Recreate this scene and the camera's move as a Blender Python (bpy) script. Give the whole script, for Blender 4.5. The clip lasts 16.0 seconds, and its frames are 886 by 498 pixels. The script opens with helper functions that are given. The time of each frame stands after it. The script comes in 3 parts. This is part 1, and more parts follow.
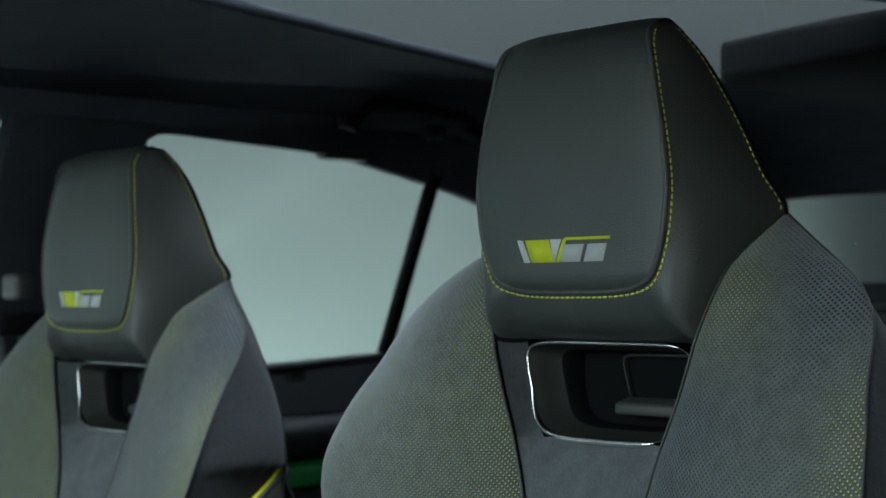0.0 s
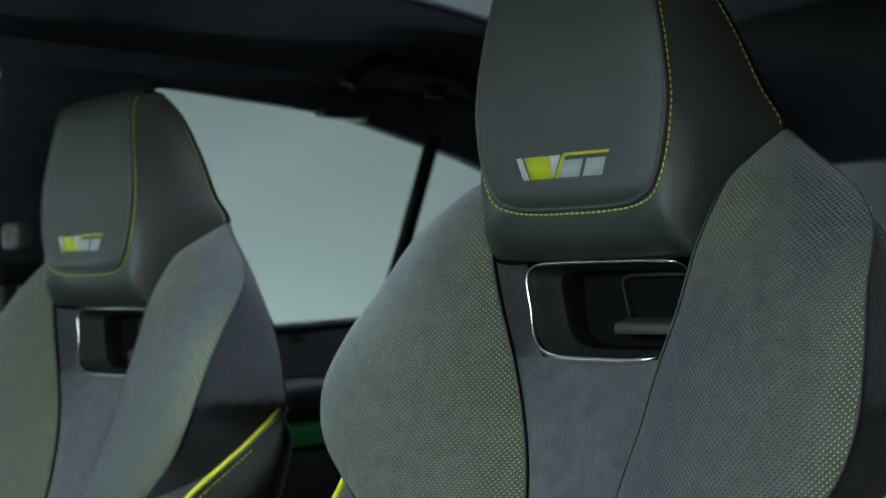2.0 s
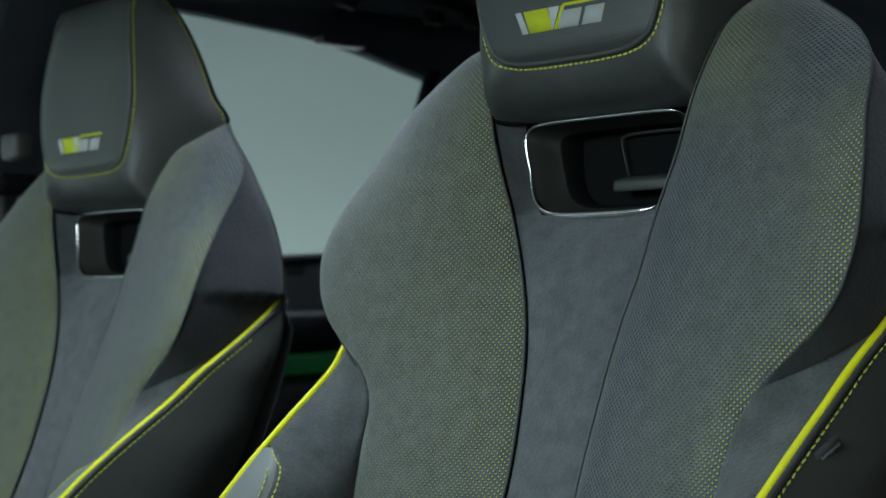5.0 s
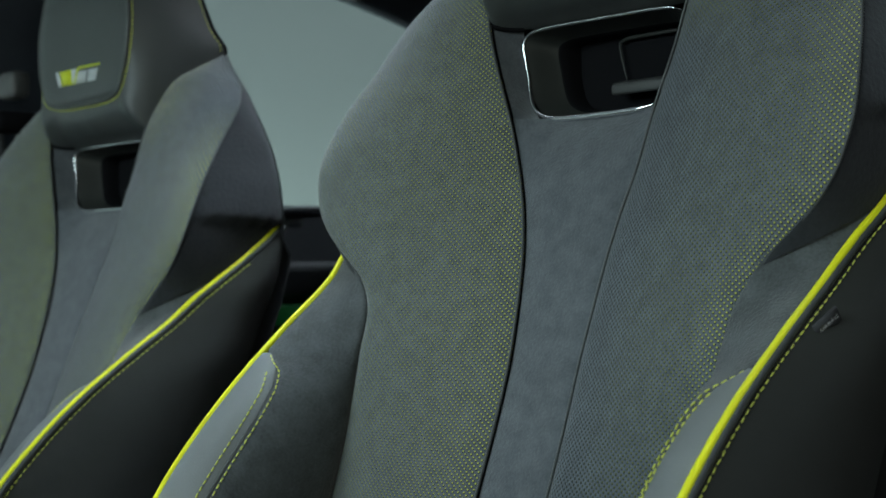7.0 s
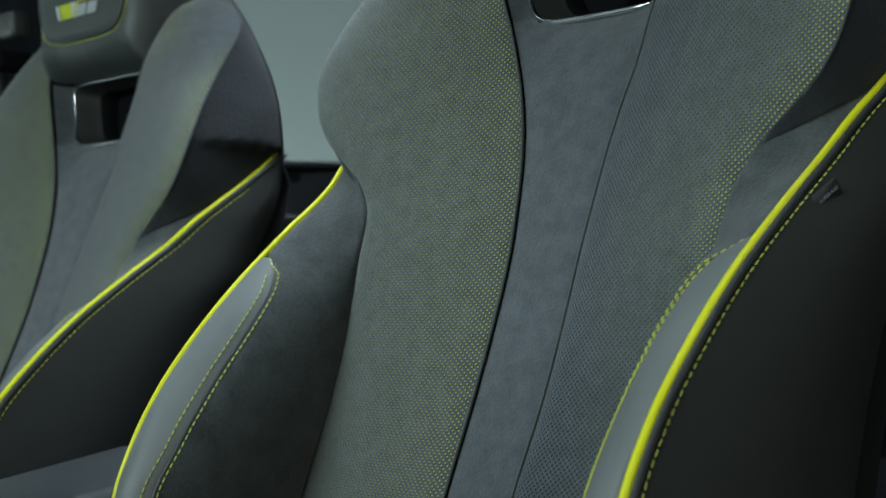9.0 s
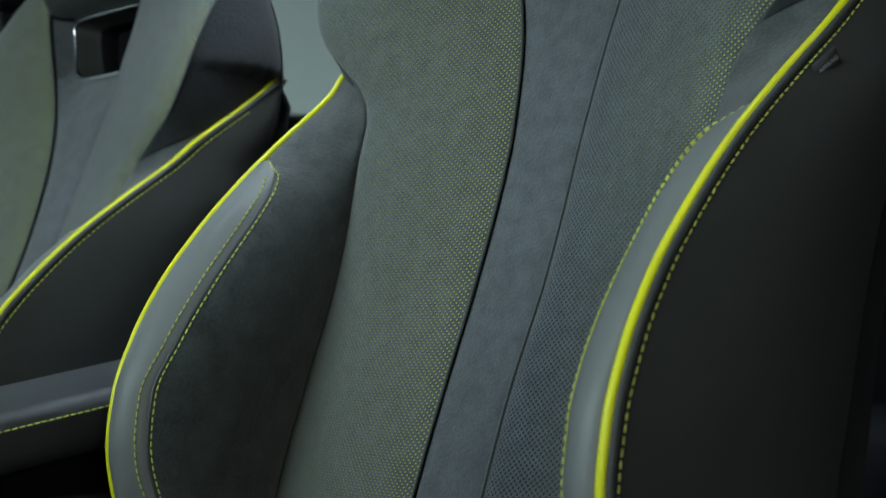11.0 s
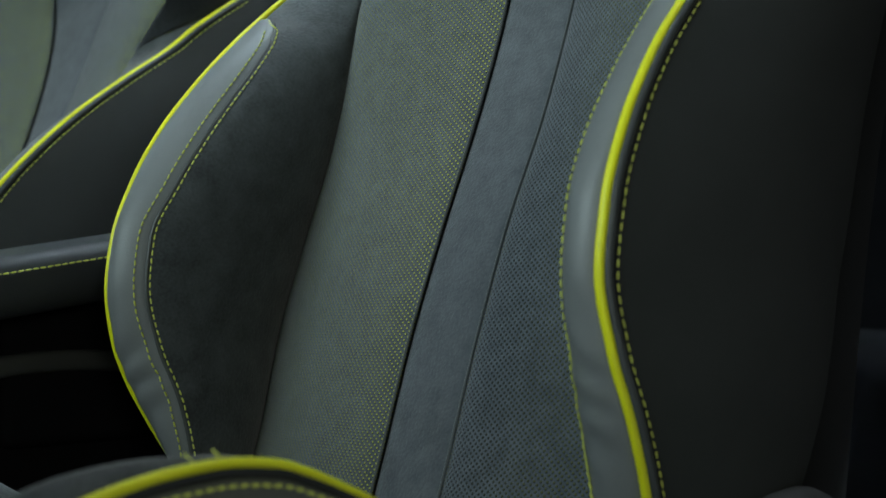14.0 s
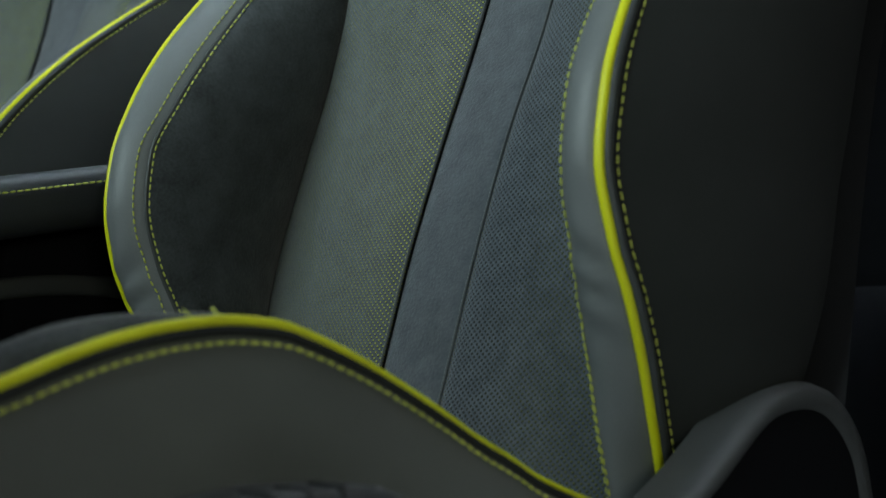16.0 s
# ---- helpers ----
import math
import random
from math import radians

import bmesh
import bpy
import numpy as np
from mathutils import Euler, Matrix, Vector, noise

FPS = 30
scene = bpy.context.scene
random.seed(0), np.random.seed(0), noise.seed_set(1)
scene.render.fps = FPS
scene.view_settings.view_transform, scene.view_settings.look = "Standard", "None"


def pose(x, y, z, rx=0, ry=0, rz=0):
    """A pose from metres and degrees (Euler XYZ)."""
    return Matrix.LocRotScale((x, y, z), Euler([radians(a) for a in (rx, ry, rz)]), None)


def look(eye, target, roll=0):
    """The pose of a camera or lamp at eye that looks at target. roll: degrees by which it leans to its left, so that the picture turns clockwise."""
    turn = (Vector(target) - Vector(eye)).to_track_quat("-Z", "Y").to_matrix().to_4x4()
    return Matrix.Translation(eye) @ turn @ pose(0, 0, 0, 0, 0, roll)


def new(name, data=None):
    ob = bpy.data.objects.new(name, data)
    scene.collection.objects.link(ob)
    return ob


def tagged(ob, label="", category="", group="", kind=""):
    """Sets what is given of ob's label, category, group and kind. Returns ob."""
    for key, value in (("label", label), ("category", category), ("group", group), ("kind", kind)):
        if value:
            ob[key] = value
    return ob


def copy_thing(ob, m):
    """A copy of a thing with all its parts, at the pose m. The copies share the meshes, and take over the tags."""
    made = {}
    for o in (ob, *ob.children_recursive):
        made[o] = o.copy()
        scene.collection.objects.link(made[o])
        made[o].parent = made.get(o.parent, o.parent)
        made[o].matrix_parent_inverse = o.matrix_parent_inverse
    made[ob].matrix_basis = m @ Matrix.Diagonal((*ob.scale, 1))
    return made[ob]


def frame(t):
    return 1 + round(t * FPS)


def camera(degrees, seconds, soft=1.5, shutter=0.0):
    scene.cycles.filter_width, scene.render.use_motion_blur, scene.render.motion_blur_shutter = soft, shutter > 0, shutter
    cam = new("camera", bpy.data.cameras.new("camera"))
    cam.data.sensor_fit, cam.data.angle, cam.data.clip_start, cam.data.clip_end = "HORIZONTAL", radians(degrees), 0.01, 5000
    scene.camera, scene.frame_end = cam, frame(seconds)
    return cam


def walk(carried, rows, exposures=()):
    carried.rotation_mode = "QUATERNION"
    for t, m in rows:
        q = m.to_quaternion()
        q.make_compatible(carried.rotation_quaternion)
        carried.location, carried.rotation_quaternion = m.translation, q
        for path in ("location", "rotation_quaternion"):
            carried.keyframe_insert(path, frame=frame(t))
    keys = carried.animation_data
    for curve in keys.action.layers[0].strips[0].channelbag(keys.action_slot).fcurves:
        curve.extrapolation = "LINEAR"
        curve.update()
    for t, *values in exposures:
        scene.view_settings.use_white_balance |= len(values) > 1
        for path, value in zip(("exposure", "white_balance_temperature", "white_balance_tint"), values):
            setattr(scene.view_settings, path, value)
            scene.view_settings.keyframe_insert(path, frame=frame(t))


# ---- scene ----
cam = camera(33.13, 16.0)
METRES, EYE, TILT, LEAN, TURN = 0.605, 0.95, 1.32, 0.72, 45.25
ROWS = [
    (0, 0, 0, 0, 0, 0, -0),
    (0.5, -0, -0.0002, -0.0244, -0.01, 0.08, -0.02),
    (1, 0.0003, -0.0003, -0.0488, 0, 0, 0.02),
    (1.5, 0.0006, -0.0003, -0.0786, 0.01, 0.1, -0.01),
    (2, 0.0003, -0.0005, -0.1078, -0.02, 0.06, 0.02),
    (2.5, 0.0003, -0.0006, -0.14, -0.02, 0.15, 0),
    (3, 0.0002, -0.0008, -0.1709, -0.03, 0.22, 0.01),
    (3.5, 0.0004, -0.001, -0.2025, -0.03, 0.15, 0.04),
    (4, 0.0008, -0.001, -0.2351, -0.01, 0.19, 0.04),
    (6.5, -0.0003, -0.0012, -0.3953, -0.12, 0.19, 0.11),
    (7, -0.0005, -0.0013, -0.4267, -0.13, 0.16, 0.14),
    (7.5, -0.0006, -0.0011, -0.4611, -0.13, 0.24, 0.11),
    (8, -0.0013, -0.0012, -0.4953, -0.17, 0.29, 0.12),
    (8.5, -0.0014, -0.0015, -0.5286, -0.16, 0.27, 0.13),
    (9, -0.0016, -0.0014, -0.561, -0.17, 0.34, 0.12),
    (11.5, -0.0021, 0.0004, -0.7284, -0.18, 0.46, 0.17),
    (12, -0.0027, 0.0006, -0.7632, -0.23, 0.6, 0.15),
    (12.5, -0.0025, 0.0008, -0.7969, -0.19, 0.63, 0.2),
    (13, -0.0029, 0.0011, -0.8292, -0.22, 0.69, 0.22),
    (13.5, -0.0029, 0.0015, -0.8632, -0.22, 0.74, 0.22),
    (14, -0.0029, 0.0019, -0.8968, -0.22, 0.76, 0.22),
    (14.5, -0.0029, 0.0032, -0.9315, -0.22, 0.85, 0.22),
    (15, -0.0029, 0.0041, -0.9608, -0.22, 0.81, 0.22),
    (15.5, -0.0029, 0.0048, -0.9843, -0.22, 0.73, 0.22),
    (16, -0.0029, 0.0053, -0.9998, -0.22, 0.91, 0.22),
]
walk(cam, [(t, pose(0, 0, EYE, TILT, LEAN, TURN) @ pose(METRES * x, METRES * y, METRES * z, 90 + pitch, roll, yaw)) for t, x, y, z, yaw, pitch, roll in ROWS],
     exposures=[(0.0, 0.0), (16.0, 0.0)])
cam.data.dof.use_dof = True
cam.data.dof.focus_distance = 1.05
cam.data.dof.aperture_fstop = 9.0

# ---- light: a studio hall, soft lamps overhead and in front of the car ----
world = bpy.data.worlds.new("studio")
scene.world = world
world.use_nodes = True
world.node_tree.nodes["Background"].inputs[0].default_value = (0.75, 1.0, 0.97, 1)
world.node_tree.nodes["Background"].inputs[1].default_value = 0.03


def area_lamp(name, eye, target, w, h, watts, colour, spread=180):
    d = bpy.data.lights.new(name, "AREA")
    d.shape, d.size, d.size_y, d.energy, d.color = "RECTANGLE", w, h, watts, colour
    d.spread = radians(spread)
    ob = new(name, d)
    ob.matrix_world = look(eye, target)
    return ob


area_lamp("softbox_front", (-0.95, -2.6, 1.80), (-0.85, 0.9, 0.65), 2.3, 1.2, 112, (0.785, 1.0, 1.02))
area_lamp("softbox_overhead", (-1.1, 1.0, 3.6), (-1.1, 1.0, 0.0), 2.4, 2.8, 21, (0.72, 0.93, 1.12), 60)
area_lamp("softbox_door_side", (2.2, -1.1, 0.95), (-0.5, 0.6, 0.40), 1.0, 0.8, 15, (0.90, 0.97, 0.82))
area_lamp("added_wall_lamp", (-2.82, 1.6, 0.60), (-2.9, 1.6, 1.0), 7.0, 0.06, 58.0, (0.82, 1.0, 0.98))


# ---- materials ----
def material(name, colour, rough=0.6, metal=0.0, grain=400.0, bump=0.15, vary=0.25, spec=0.5, sheen=0.0, kind="noise", patch=14.0):
    """A principled surface with fine relief and two scales of colour variation, in metres."""
    m = bpy.data.materials.new(name)
    m.use_nodes = True
    nt = m.node_tree
    b = nt.nodes["Principled BSDF"]
    b.inputs["Roughness"].default_value, b.inputs["Metallic"].default_value = rough, metal
    b.inputs["Specular IOR Level"].default_value = spec
    if sheen:
        b.inputs["Sheen Weight"].default_value, b.inputs["Sheen Roughness"].default_value = sheen, 0.5
    tc = nt.nodes.new("ShaderNodeTexCoord")
    big, fine = nt.nodes.new("ShaderNodeTexNoise"), nt.nodes.new("ShaderNodeTexNoise")
    big.inputs["Scale"].default_value, big.inputs["Detail"].default_value = patch, 5
    fine.inputs["Scale"].default_value, fine.inputs["Detail"].default_value = grain, 3
    for n in (big, fine):
        nt.links.new(tc.outputs["Object"], n.inputs["Vector"])
    add = nt.nodes.new("ShaderNodeMath")
    add.operation = "MULTIPLY_ADD"
    nt.links.new(fine.outputs["Fac"], add.inputs[0])
    add.inputs[1].default_value = 0.6
    nt.links.new(big.outputs["Fac"], add.inputs[2])
    mr = nt.nodes.new("ShaderNodeMapRange")
    mr.inputs[1].default_value, mr.inputs[2].default_value = 0.5, 1.1
    mr.inputs[3].default_value, mr.inputs[4].default_value = 1 - vary, 1 + vary
    nt.links.new(add.outputs[0], mr.inputs[0])
    mul = nt.nodes.new("ShaderNodeVectorMath")
    mul.operation = "SCALE"
    mul.inputs[0].default_value = colour
    nt.links.new(mr.outputs[0], mul.inputs["Scale"])
    nt.links.new(mul.outputs[0], b.inputs["Base Color"])
    bp = nt.nodes.new("ShaderNodeBump")
    bp.inputs["Strength"].default_value, bp.inputs["Distance"].default_value = bump, 0.001
    if kind == "pebble":
        v = nt.nodes.new("ShaderNodeTexVoronoi")
        v.inputs["Scale"].default_value = grain
        nt.links.new(tc.outputs["Object"], v.inputs["Vector"])
        nt.links.new(v.outputs["Distance"], bp.inputs["Height"])
    elif kind == "weave":
        w = nt.nodes.new("ShaderNodeTexChecker")
        w.inputs["Scale"].default_value = grain
        nt.links.new(tc.outputs["Object"], w.inputs["Vector"])
        nt.links.new(w.outputs["Fac"], bp.inputs["Height"])
    else:
        nt.links.new(fine.outputs["Fac"], bp.inputs["Height"])
    nt.links.new(bp.outputs[0], b.inputs["Normal"])
    return m


def perforated(name, ground, thread, pitch):
    """Suede with a staggered lattice of round punched holes, their shade and the thread colour beneath painted in."""
    m = material(name, ground, 0.95, 0, 420, 0.8, 0.26, 0.15, 0.30, "noise", 75.0)
    nt = m.node_tree
    b = nt.nodes["Principled BSDF"]
    uv = nt.nodes.new("ShaderNodeUVMap")

    def vmath(op, a, c):
        n = nt.nodes.new("ShaderNodeVectorMath")
        n.operation = op
        nt.links.new(a, n.inputs[0])
        if c is not None:
            n.inputs[1].default_value = c
        return n

    tall = 0.92

    def lattice(shift, lo, hi):
        sc = vmath("MULTIPLY", uv.outputs[0], (1 / pitch, 1 / (tall * pitch), 0))
        ds = []
        for off in ((0, 0), (0.5, 0.5)):
            a = vmath("ADD", sc.outputs[0], (off[0] + shift[0] + 100, off[1] + shift[1] + 100, 0))
            a = vmath("FRACTION", a.outputs[0], None)
            a = vmath("SUBTRACT", a.outputs[0], (0.5, 0.5, 0))
            a = vmath("MULTIPLY", a.outputs[0], (1, tall, 0))
            ds.append(vmath("LENGTH", a.outputs[0], None))
        mn = nt.nodes.new("ShaderNodeMath")
        mn.operation = "MINIMUM"
        nt.links.new(ds[0].outputs["Value"], mn.inputs[0])
        nt.links.new(ds[1].outputs["Value"], mn.inputs[1])
        n = nt.nodes.new("ShaderNodeMapRange")
        n.inputs[1].default_value, n.inputs[2].default_value = lo, hi
        nt.links.new(mn.outputs[0], n.inputs[0])
        return n

    hole, core = lattice((-0.04, 0.05), 0.245, 0.18), lattice((0.02, -0.02), 0.18, 0.11)
    old = b.inputs["Base Color"].links[0].from_socket
    rim = nt.nodes.new("ShaderNodeMix")
    rim.data_type = "RGBA"
    nt.links.new(hole.outputs[0], rim.inputs[0])
    nt.links.new(old, rim.inputs[6])
    rim.inputs[7].default_value = (0.008, 0.009, 0.009, 1)
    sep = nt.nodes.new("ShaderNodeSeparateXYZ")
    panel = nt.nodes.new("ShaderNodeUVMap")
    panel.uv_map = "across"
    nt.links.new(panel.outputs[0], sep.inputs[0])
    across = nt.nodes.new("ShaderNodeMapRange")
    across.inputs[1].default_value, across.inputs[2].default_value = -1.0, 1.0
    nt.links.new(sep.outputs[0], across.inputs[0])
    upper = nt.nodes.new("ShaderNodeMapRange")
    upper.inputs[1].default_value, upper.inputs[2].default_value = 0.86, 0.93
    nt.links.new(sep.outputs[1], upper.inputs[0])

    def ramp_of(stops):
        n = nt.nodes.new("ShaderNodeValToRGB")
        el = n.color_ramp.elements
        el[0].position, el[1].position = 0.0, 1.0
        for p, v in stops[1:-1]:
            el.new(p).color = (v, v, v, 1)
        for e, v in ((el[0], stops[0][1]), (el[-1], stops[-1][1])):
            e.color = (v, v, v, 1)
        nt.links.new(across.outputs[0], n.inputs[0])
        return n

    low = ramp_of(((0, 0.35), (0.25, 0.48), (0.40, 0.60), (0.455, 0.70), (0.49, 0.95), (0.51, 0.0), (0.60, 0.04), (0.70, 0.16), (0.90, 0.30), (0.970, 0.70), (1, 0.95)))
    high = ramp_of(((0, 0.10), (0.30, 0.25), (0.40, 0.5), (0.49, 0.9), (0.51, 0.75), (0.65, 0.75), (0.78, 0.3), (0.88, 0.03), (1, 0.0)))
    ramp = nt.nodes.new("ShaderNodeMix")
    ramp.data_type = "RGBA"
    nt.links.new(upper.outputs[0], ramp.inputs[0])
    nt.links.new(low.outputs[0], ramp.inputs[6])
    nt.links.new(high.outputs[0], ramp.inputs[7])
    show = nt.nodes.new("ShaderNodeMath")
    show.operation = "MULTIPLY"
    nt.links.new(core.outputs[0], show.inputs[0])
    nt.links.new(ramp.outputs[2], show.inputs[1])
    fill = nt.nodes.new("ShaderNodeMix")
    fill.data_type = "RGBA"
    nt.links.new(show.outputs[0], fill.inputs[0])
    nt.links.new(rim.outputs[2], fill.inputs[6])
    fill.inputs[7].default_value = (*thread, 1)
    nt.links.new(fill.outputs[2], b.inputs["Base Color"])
    bp2 = nt.nodes.new("ShaderNodeBump")
    bp2.invert = True
    bp2.inputs["Strength"].default_value, bp2.inputs["Distance"].default_value = 0.5, 0.0008
    nt.links.new(hole.outputs[0], bp2.inputs["Height"])
    nt.links.new(b.inputs["Normal"].links[0].from_socket, bp2.inputs["Normal"])
    nt.links.new(bp2.outputs[0], b.inputs["Normal"])
    return m


LIME = (0.68, 0.68, 0.012)
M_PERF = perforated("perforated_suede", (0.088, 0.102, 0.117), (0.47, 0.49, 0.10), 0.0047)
M_SUEDE = material("grey_suede", (0.083, 0.091, 0.101), 0.95, 0, 420, 0.8, 0.26, 0.15, 0.35, "noise", 75.0)
M_SUEDE_DARK = material("dark_suede", (0.057, 0.063, 0.065), 0.95, 0, 420, 0.8, 0.45, 0.15, 0.3, "noise", 45.0)
M_SHADED_SUEDE = material("shaded_suede", (0.022, 0.024, 0.027), 0.95, 0, 260, 0.6, 0.3, 0.15, 0.2, "noise", 22.0)
M_LEATHER = material("black_grained_leather", (0.050, 0.055, 0.054), 0.42, 0, 900, 0.25, 0.12, 0.5, 0, "pebble")
M_ACCENT = material("grey_smooth_leather", (0.15, 0.159, 0.16), 0.45, 0, 900, 0.12, 0.10, 0.4, 0, "pebble")
M_ARMREST = material("dark_grey_armrest_leather", (0.038, 0.041, 0.044), 0.5, 0, 900, 0.12, 0.10, 0.4, 0, "pebble")
M_SIDE = material("black_side_fabric", (0.027, 0.028, 0.026), 0.9, 0, 1400, 0.25, 0.15, 0.12, 0, "weave")
M_WEAVE_LIT = material("lightened_woven_fabric", (0.084, 0.087, 0.074), 0.85, 0, 1100, 0.5, 0.15, 0.3, 0.2, "weave")
M_LIME = material("lime_piping_leather", LIME, 0.42, 0, 1200, 0.03, 0.05, 0.4, 0, "pebble")
M_THREAD = material("lime_thread", (0.54, 0.56, 0.10), 0.7, 0, 2500, 0.3, 0.15, 0.3)
M_PLASTIC = material("black_moulded_plastic", (0.022, 0.0225, 0.024), 0.45, 0, 1200, 0.2, 0.1, 0.5)
M_GREYPLASTIC = material("grey_moulded_plastic", (0.046, 0.047, 0.046), 0.5, 0, 1500, 0.25, 0.1, 0.5)
M_TUNNEL = material("black_plastic_and_shade", (0.005, 0.005, 0.006), 0.8, 0, 1200, 0.1, 0.1, 0.08)
M_FUNNEL = material("dark_grained_plastic", (0.022, 0.024, 0.022), 0.5, 0, 1200, 0.15, 0.15, 0.35)
M_CHROME = material("satin_chrome", (0.93, 0.94, 0.96), 0.24, 1, 600, 0.02, 0.05)
M_HEADLINER = material("black_headliner_fabric", (0.045, 0.051, 0.062), 1.0, 0, 900, 0.2, 0.2, 0.05)
M_TRIM = material("dark_door_trim", (0.017, 0.018, 0.020), 0.6, 0, 900, 0.2, 0.2, 0.4)
M_SEATCLOTH = material("dark_bench_cloth", (0.008, 0.008, 0.009), 0.95, 0, 600, 0.3, 0.3, 0.08)
M_CARPET = material("black_carpet", (0.02, 0.02, 0.02), 1.0, 0, 500, 0.6, 0.4, 0.1)
M_WALL = material("pale_studio_paint", (0.18, 0.207, 0.204), 0.8, 0, 60, 0.05, 0.03, 0.3, 0, "noise", 0.6)
M_DARK_WALL = material("dark_unseen_wall", (0.03, 0.032, 0.033), 0.95, 0, 60, 0.1, 0.2, 0.2, 0, "noise", 0.8)
M_FLOOR = material("grey_studio_floor", (0.22, 0.23, 0.24), 0.5, 0, 80, 0.05, 0.08, 0.4, 0, "noise", 1.0)
M_WHITE = material("white_embroidery", (0.62, 0.64, 0.66), 0.7, 0, 2500, 0.4, 0.15)
M_GREYFILL = material("grey_embroidery", (0.46, 0.48, 0.49), 0.7, 0, 2500, 0.4, 0.15)
M_LIMEFILL = material("lime_embroidery", (0.62, 0.68, 0.02), 0.7, 0, 2500, 0.4, 0.15)
M_LABEL = material("black_label_cloth", (0.02, 0.02, 0.022), 0.8, 0, 1500, 0.2, 0.1)
M_LABELTEXT = material("grey_label_print", (0.50, 0.51, 0.52), 0.7, 0, 1500, 0.05, 0.05)
M_BELT = material("black_belt_webbing", (0.040, 0.041, 0.043), 0.6, 0, 1500, 0.4, 0.15, 0.4, 0, "weave")

M_GLASS = bpy.data.materials.new("window_glass")
M_GLASS.use_nodes = True
_b = M_GLASS.node_tree.nodes["Principled BSDF"]
_b.inputs["Base Color"].default_value = (0.90, 0.96, 0.93, 1)
_b.inputs["Roughness"].default_value = 0.0
_b.inputs["IOR"].default_value = 1.05
_b.inputs["Transmission Weight"].default_value = 1.0

M_GLOW_PANEL = bpy.data.materials.new("added_ceiling_glow")
M_GLOW_PANEL.use_nodes = True
_b = M_GLOW_PANEL.node_tree.nodes["Principled BSDF"]
_b.inputs["Base Color"].default_value = (0.7, 0.7, 0.7, 1)
_b.inputs["Emission Color"].default_value = (0.85, 0.88, 1.0, 1)
_b.inputs["Emission Strength"].default_value = 2.5

M_GREEN = bpy.data.materials.new("green_ambient_light")
M_GREEN.use_nodes = True
_b = M_GREEN.node_tree.nodes["Principled BSDF"]
_b.inputs["Base Color"].default_value = (0.01, 0.06, 0.02, 1)
_b.inputs["Emission Color"].default_value = (0.02, 0.5, 0.10, 1)
_b.inputs["Emission Strength"].default_value = 0.02


# ---- mesh helpers ----
def curve(xs, ys):
    """A smooth cubic through the knots."""
    xs, ys = np.array(xs, float), np.array(ys, float)
    d = np.diff(ys) / np.diff(xs)
    m = np.concatenate([[d[0]], np.where(d[1:] * d[:-1] > 0, 2 * d[1:] * d[:-1] / (d[1:] + d[:-1] + 1e-12), 0), [d[-1]]])

    def at(x):
        x = min(max(x, xs[0]), xs[-1])
        i = min(int(np.searchsorted(xs, x, "right")) - 1, len(xs) - 2)
        h = xs[i + 1] - xs[i]
        t = (x - xs[i]) / h
        return float((2 * t**3 - 3 * t**2 + 1) * ys[i] + (t**3 - 2 * t**2 + t) * h * m[i] + (3 * t**2 - 2 * t**3) * ys[i + 1] + (t**3 - t**2) * h * m[i + 1])

    return at


def link_mesh(name, verts, faces, mat, parent=None, label="", uvs=None, smooth=True):
    me = bpy.data.meshes.new(name)
    me.from_pydata([tuple(v) for v in verts], [], faces)
    if uvs is not None:
        layer = me.uv_layers.new(name="UVMap")
        idx = np.zeros(len(me.loops), int)
        me.loops.foreach_get("vertex_index", idx)
        layer.data.foreach_set("uv", np.array(uvs, float)[idx].ravel())
    me.materials.append(mat)
    if smooth:
        me.polygons.foreach_set("use_smooth", [True] * len(me.polygons))
    me.update()
    ob = new(name, me)
    if parent:
        ob.parent = parent
    if label:
        tagged(ob, label)
    return ob


def part(name, bm, mat, parent, label=""):
    """Links a bmesh as one mesh object under a thing or a part."""
    me = bpy.data.meshes.new(name)
    bm.to_mesh(me)
    bm.free()
    me.materials.append(mat)
    me.polygons.foreach_set("use_smooth", [True] * len(me.polygons))
    ob = new(name, me)
    ob.parent = parent
    if label:
        tagged(ob, label)
    return ob


def sheet(name, fn, nu, nv, mat, parent, label="", flip=False, skip=None):
    """A surface fn(s, t) -> (x, y, z, u, v), with s and t from 0 to 1, closely sampled at its edges."""
    ss = [0.5 - 0.5 * math.cos(math.pi * i / nu) for i in range(nu + 1)]
    pts = [fn(s, j / nv) for j in range(nv + 1) for s in ss]
    faces = []
    for j in range(nv):
        for i in range(nu):
            a = j * (nu + 1) + i
            f = (a, a + 1, a + nu + 2, a + nu + 1)
            c = np.mean([pts[k][:3] for k in f], axis=0)
            if skip and skip(c):
                continue
            faces.append(f[::-1] if flip else f)
    return link_mesh(name, [p[:3] for p in pts], faces, mat, parent, label, [p[3:5] for p in pts])


def second_uv(ob, places):
    """A second map: how far across the panel a point lies, and how high."""
    me = ob.data
    layer = me.uv_layers.new(name="across")
    for l in me.loops:
        layer.data[l.index].uv = places[l.vertex_index]


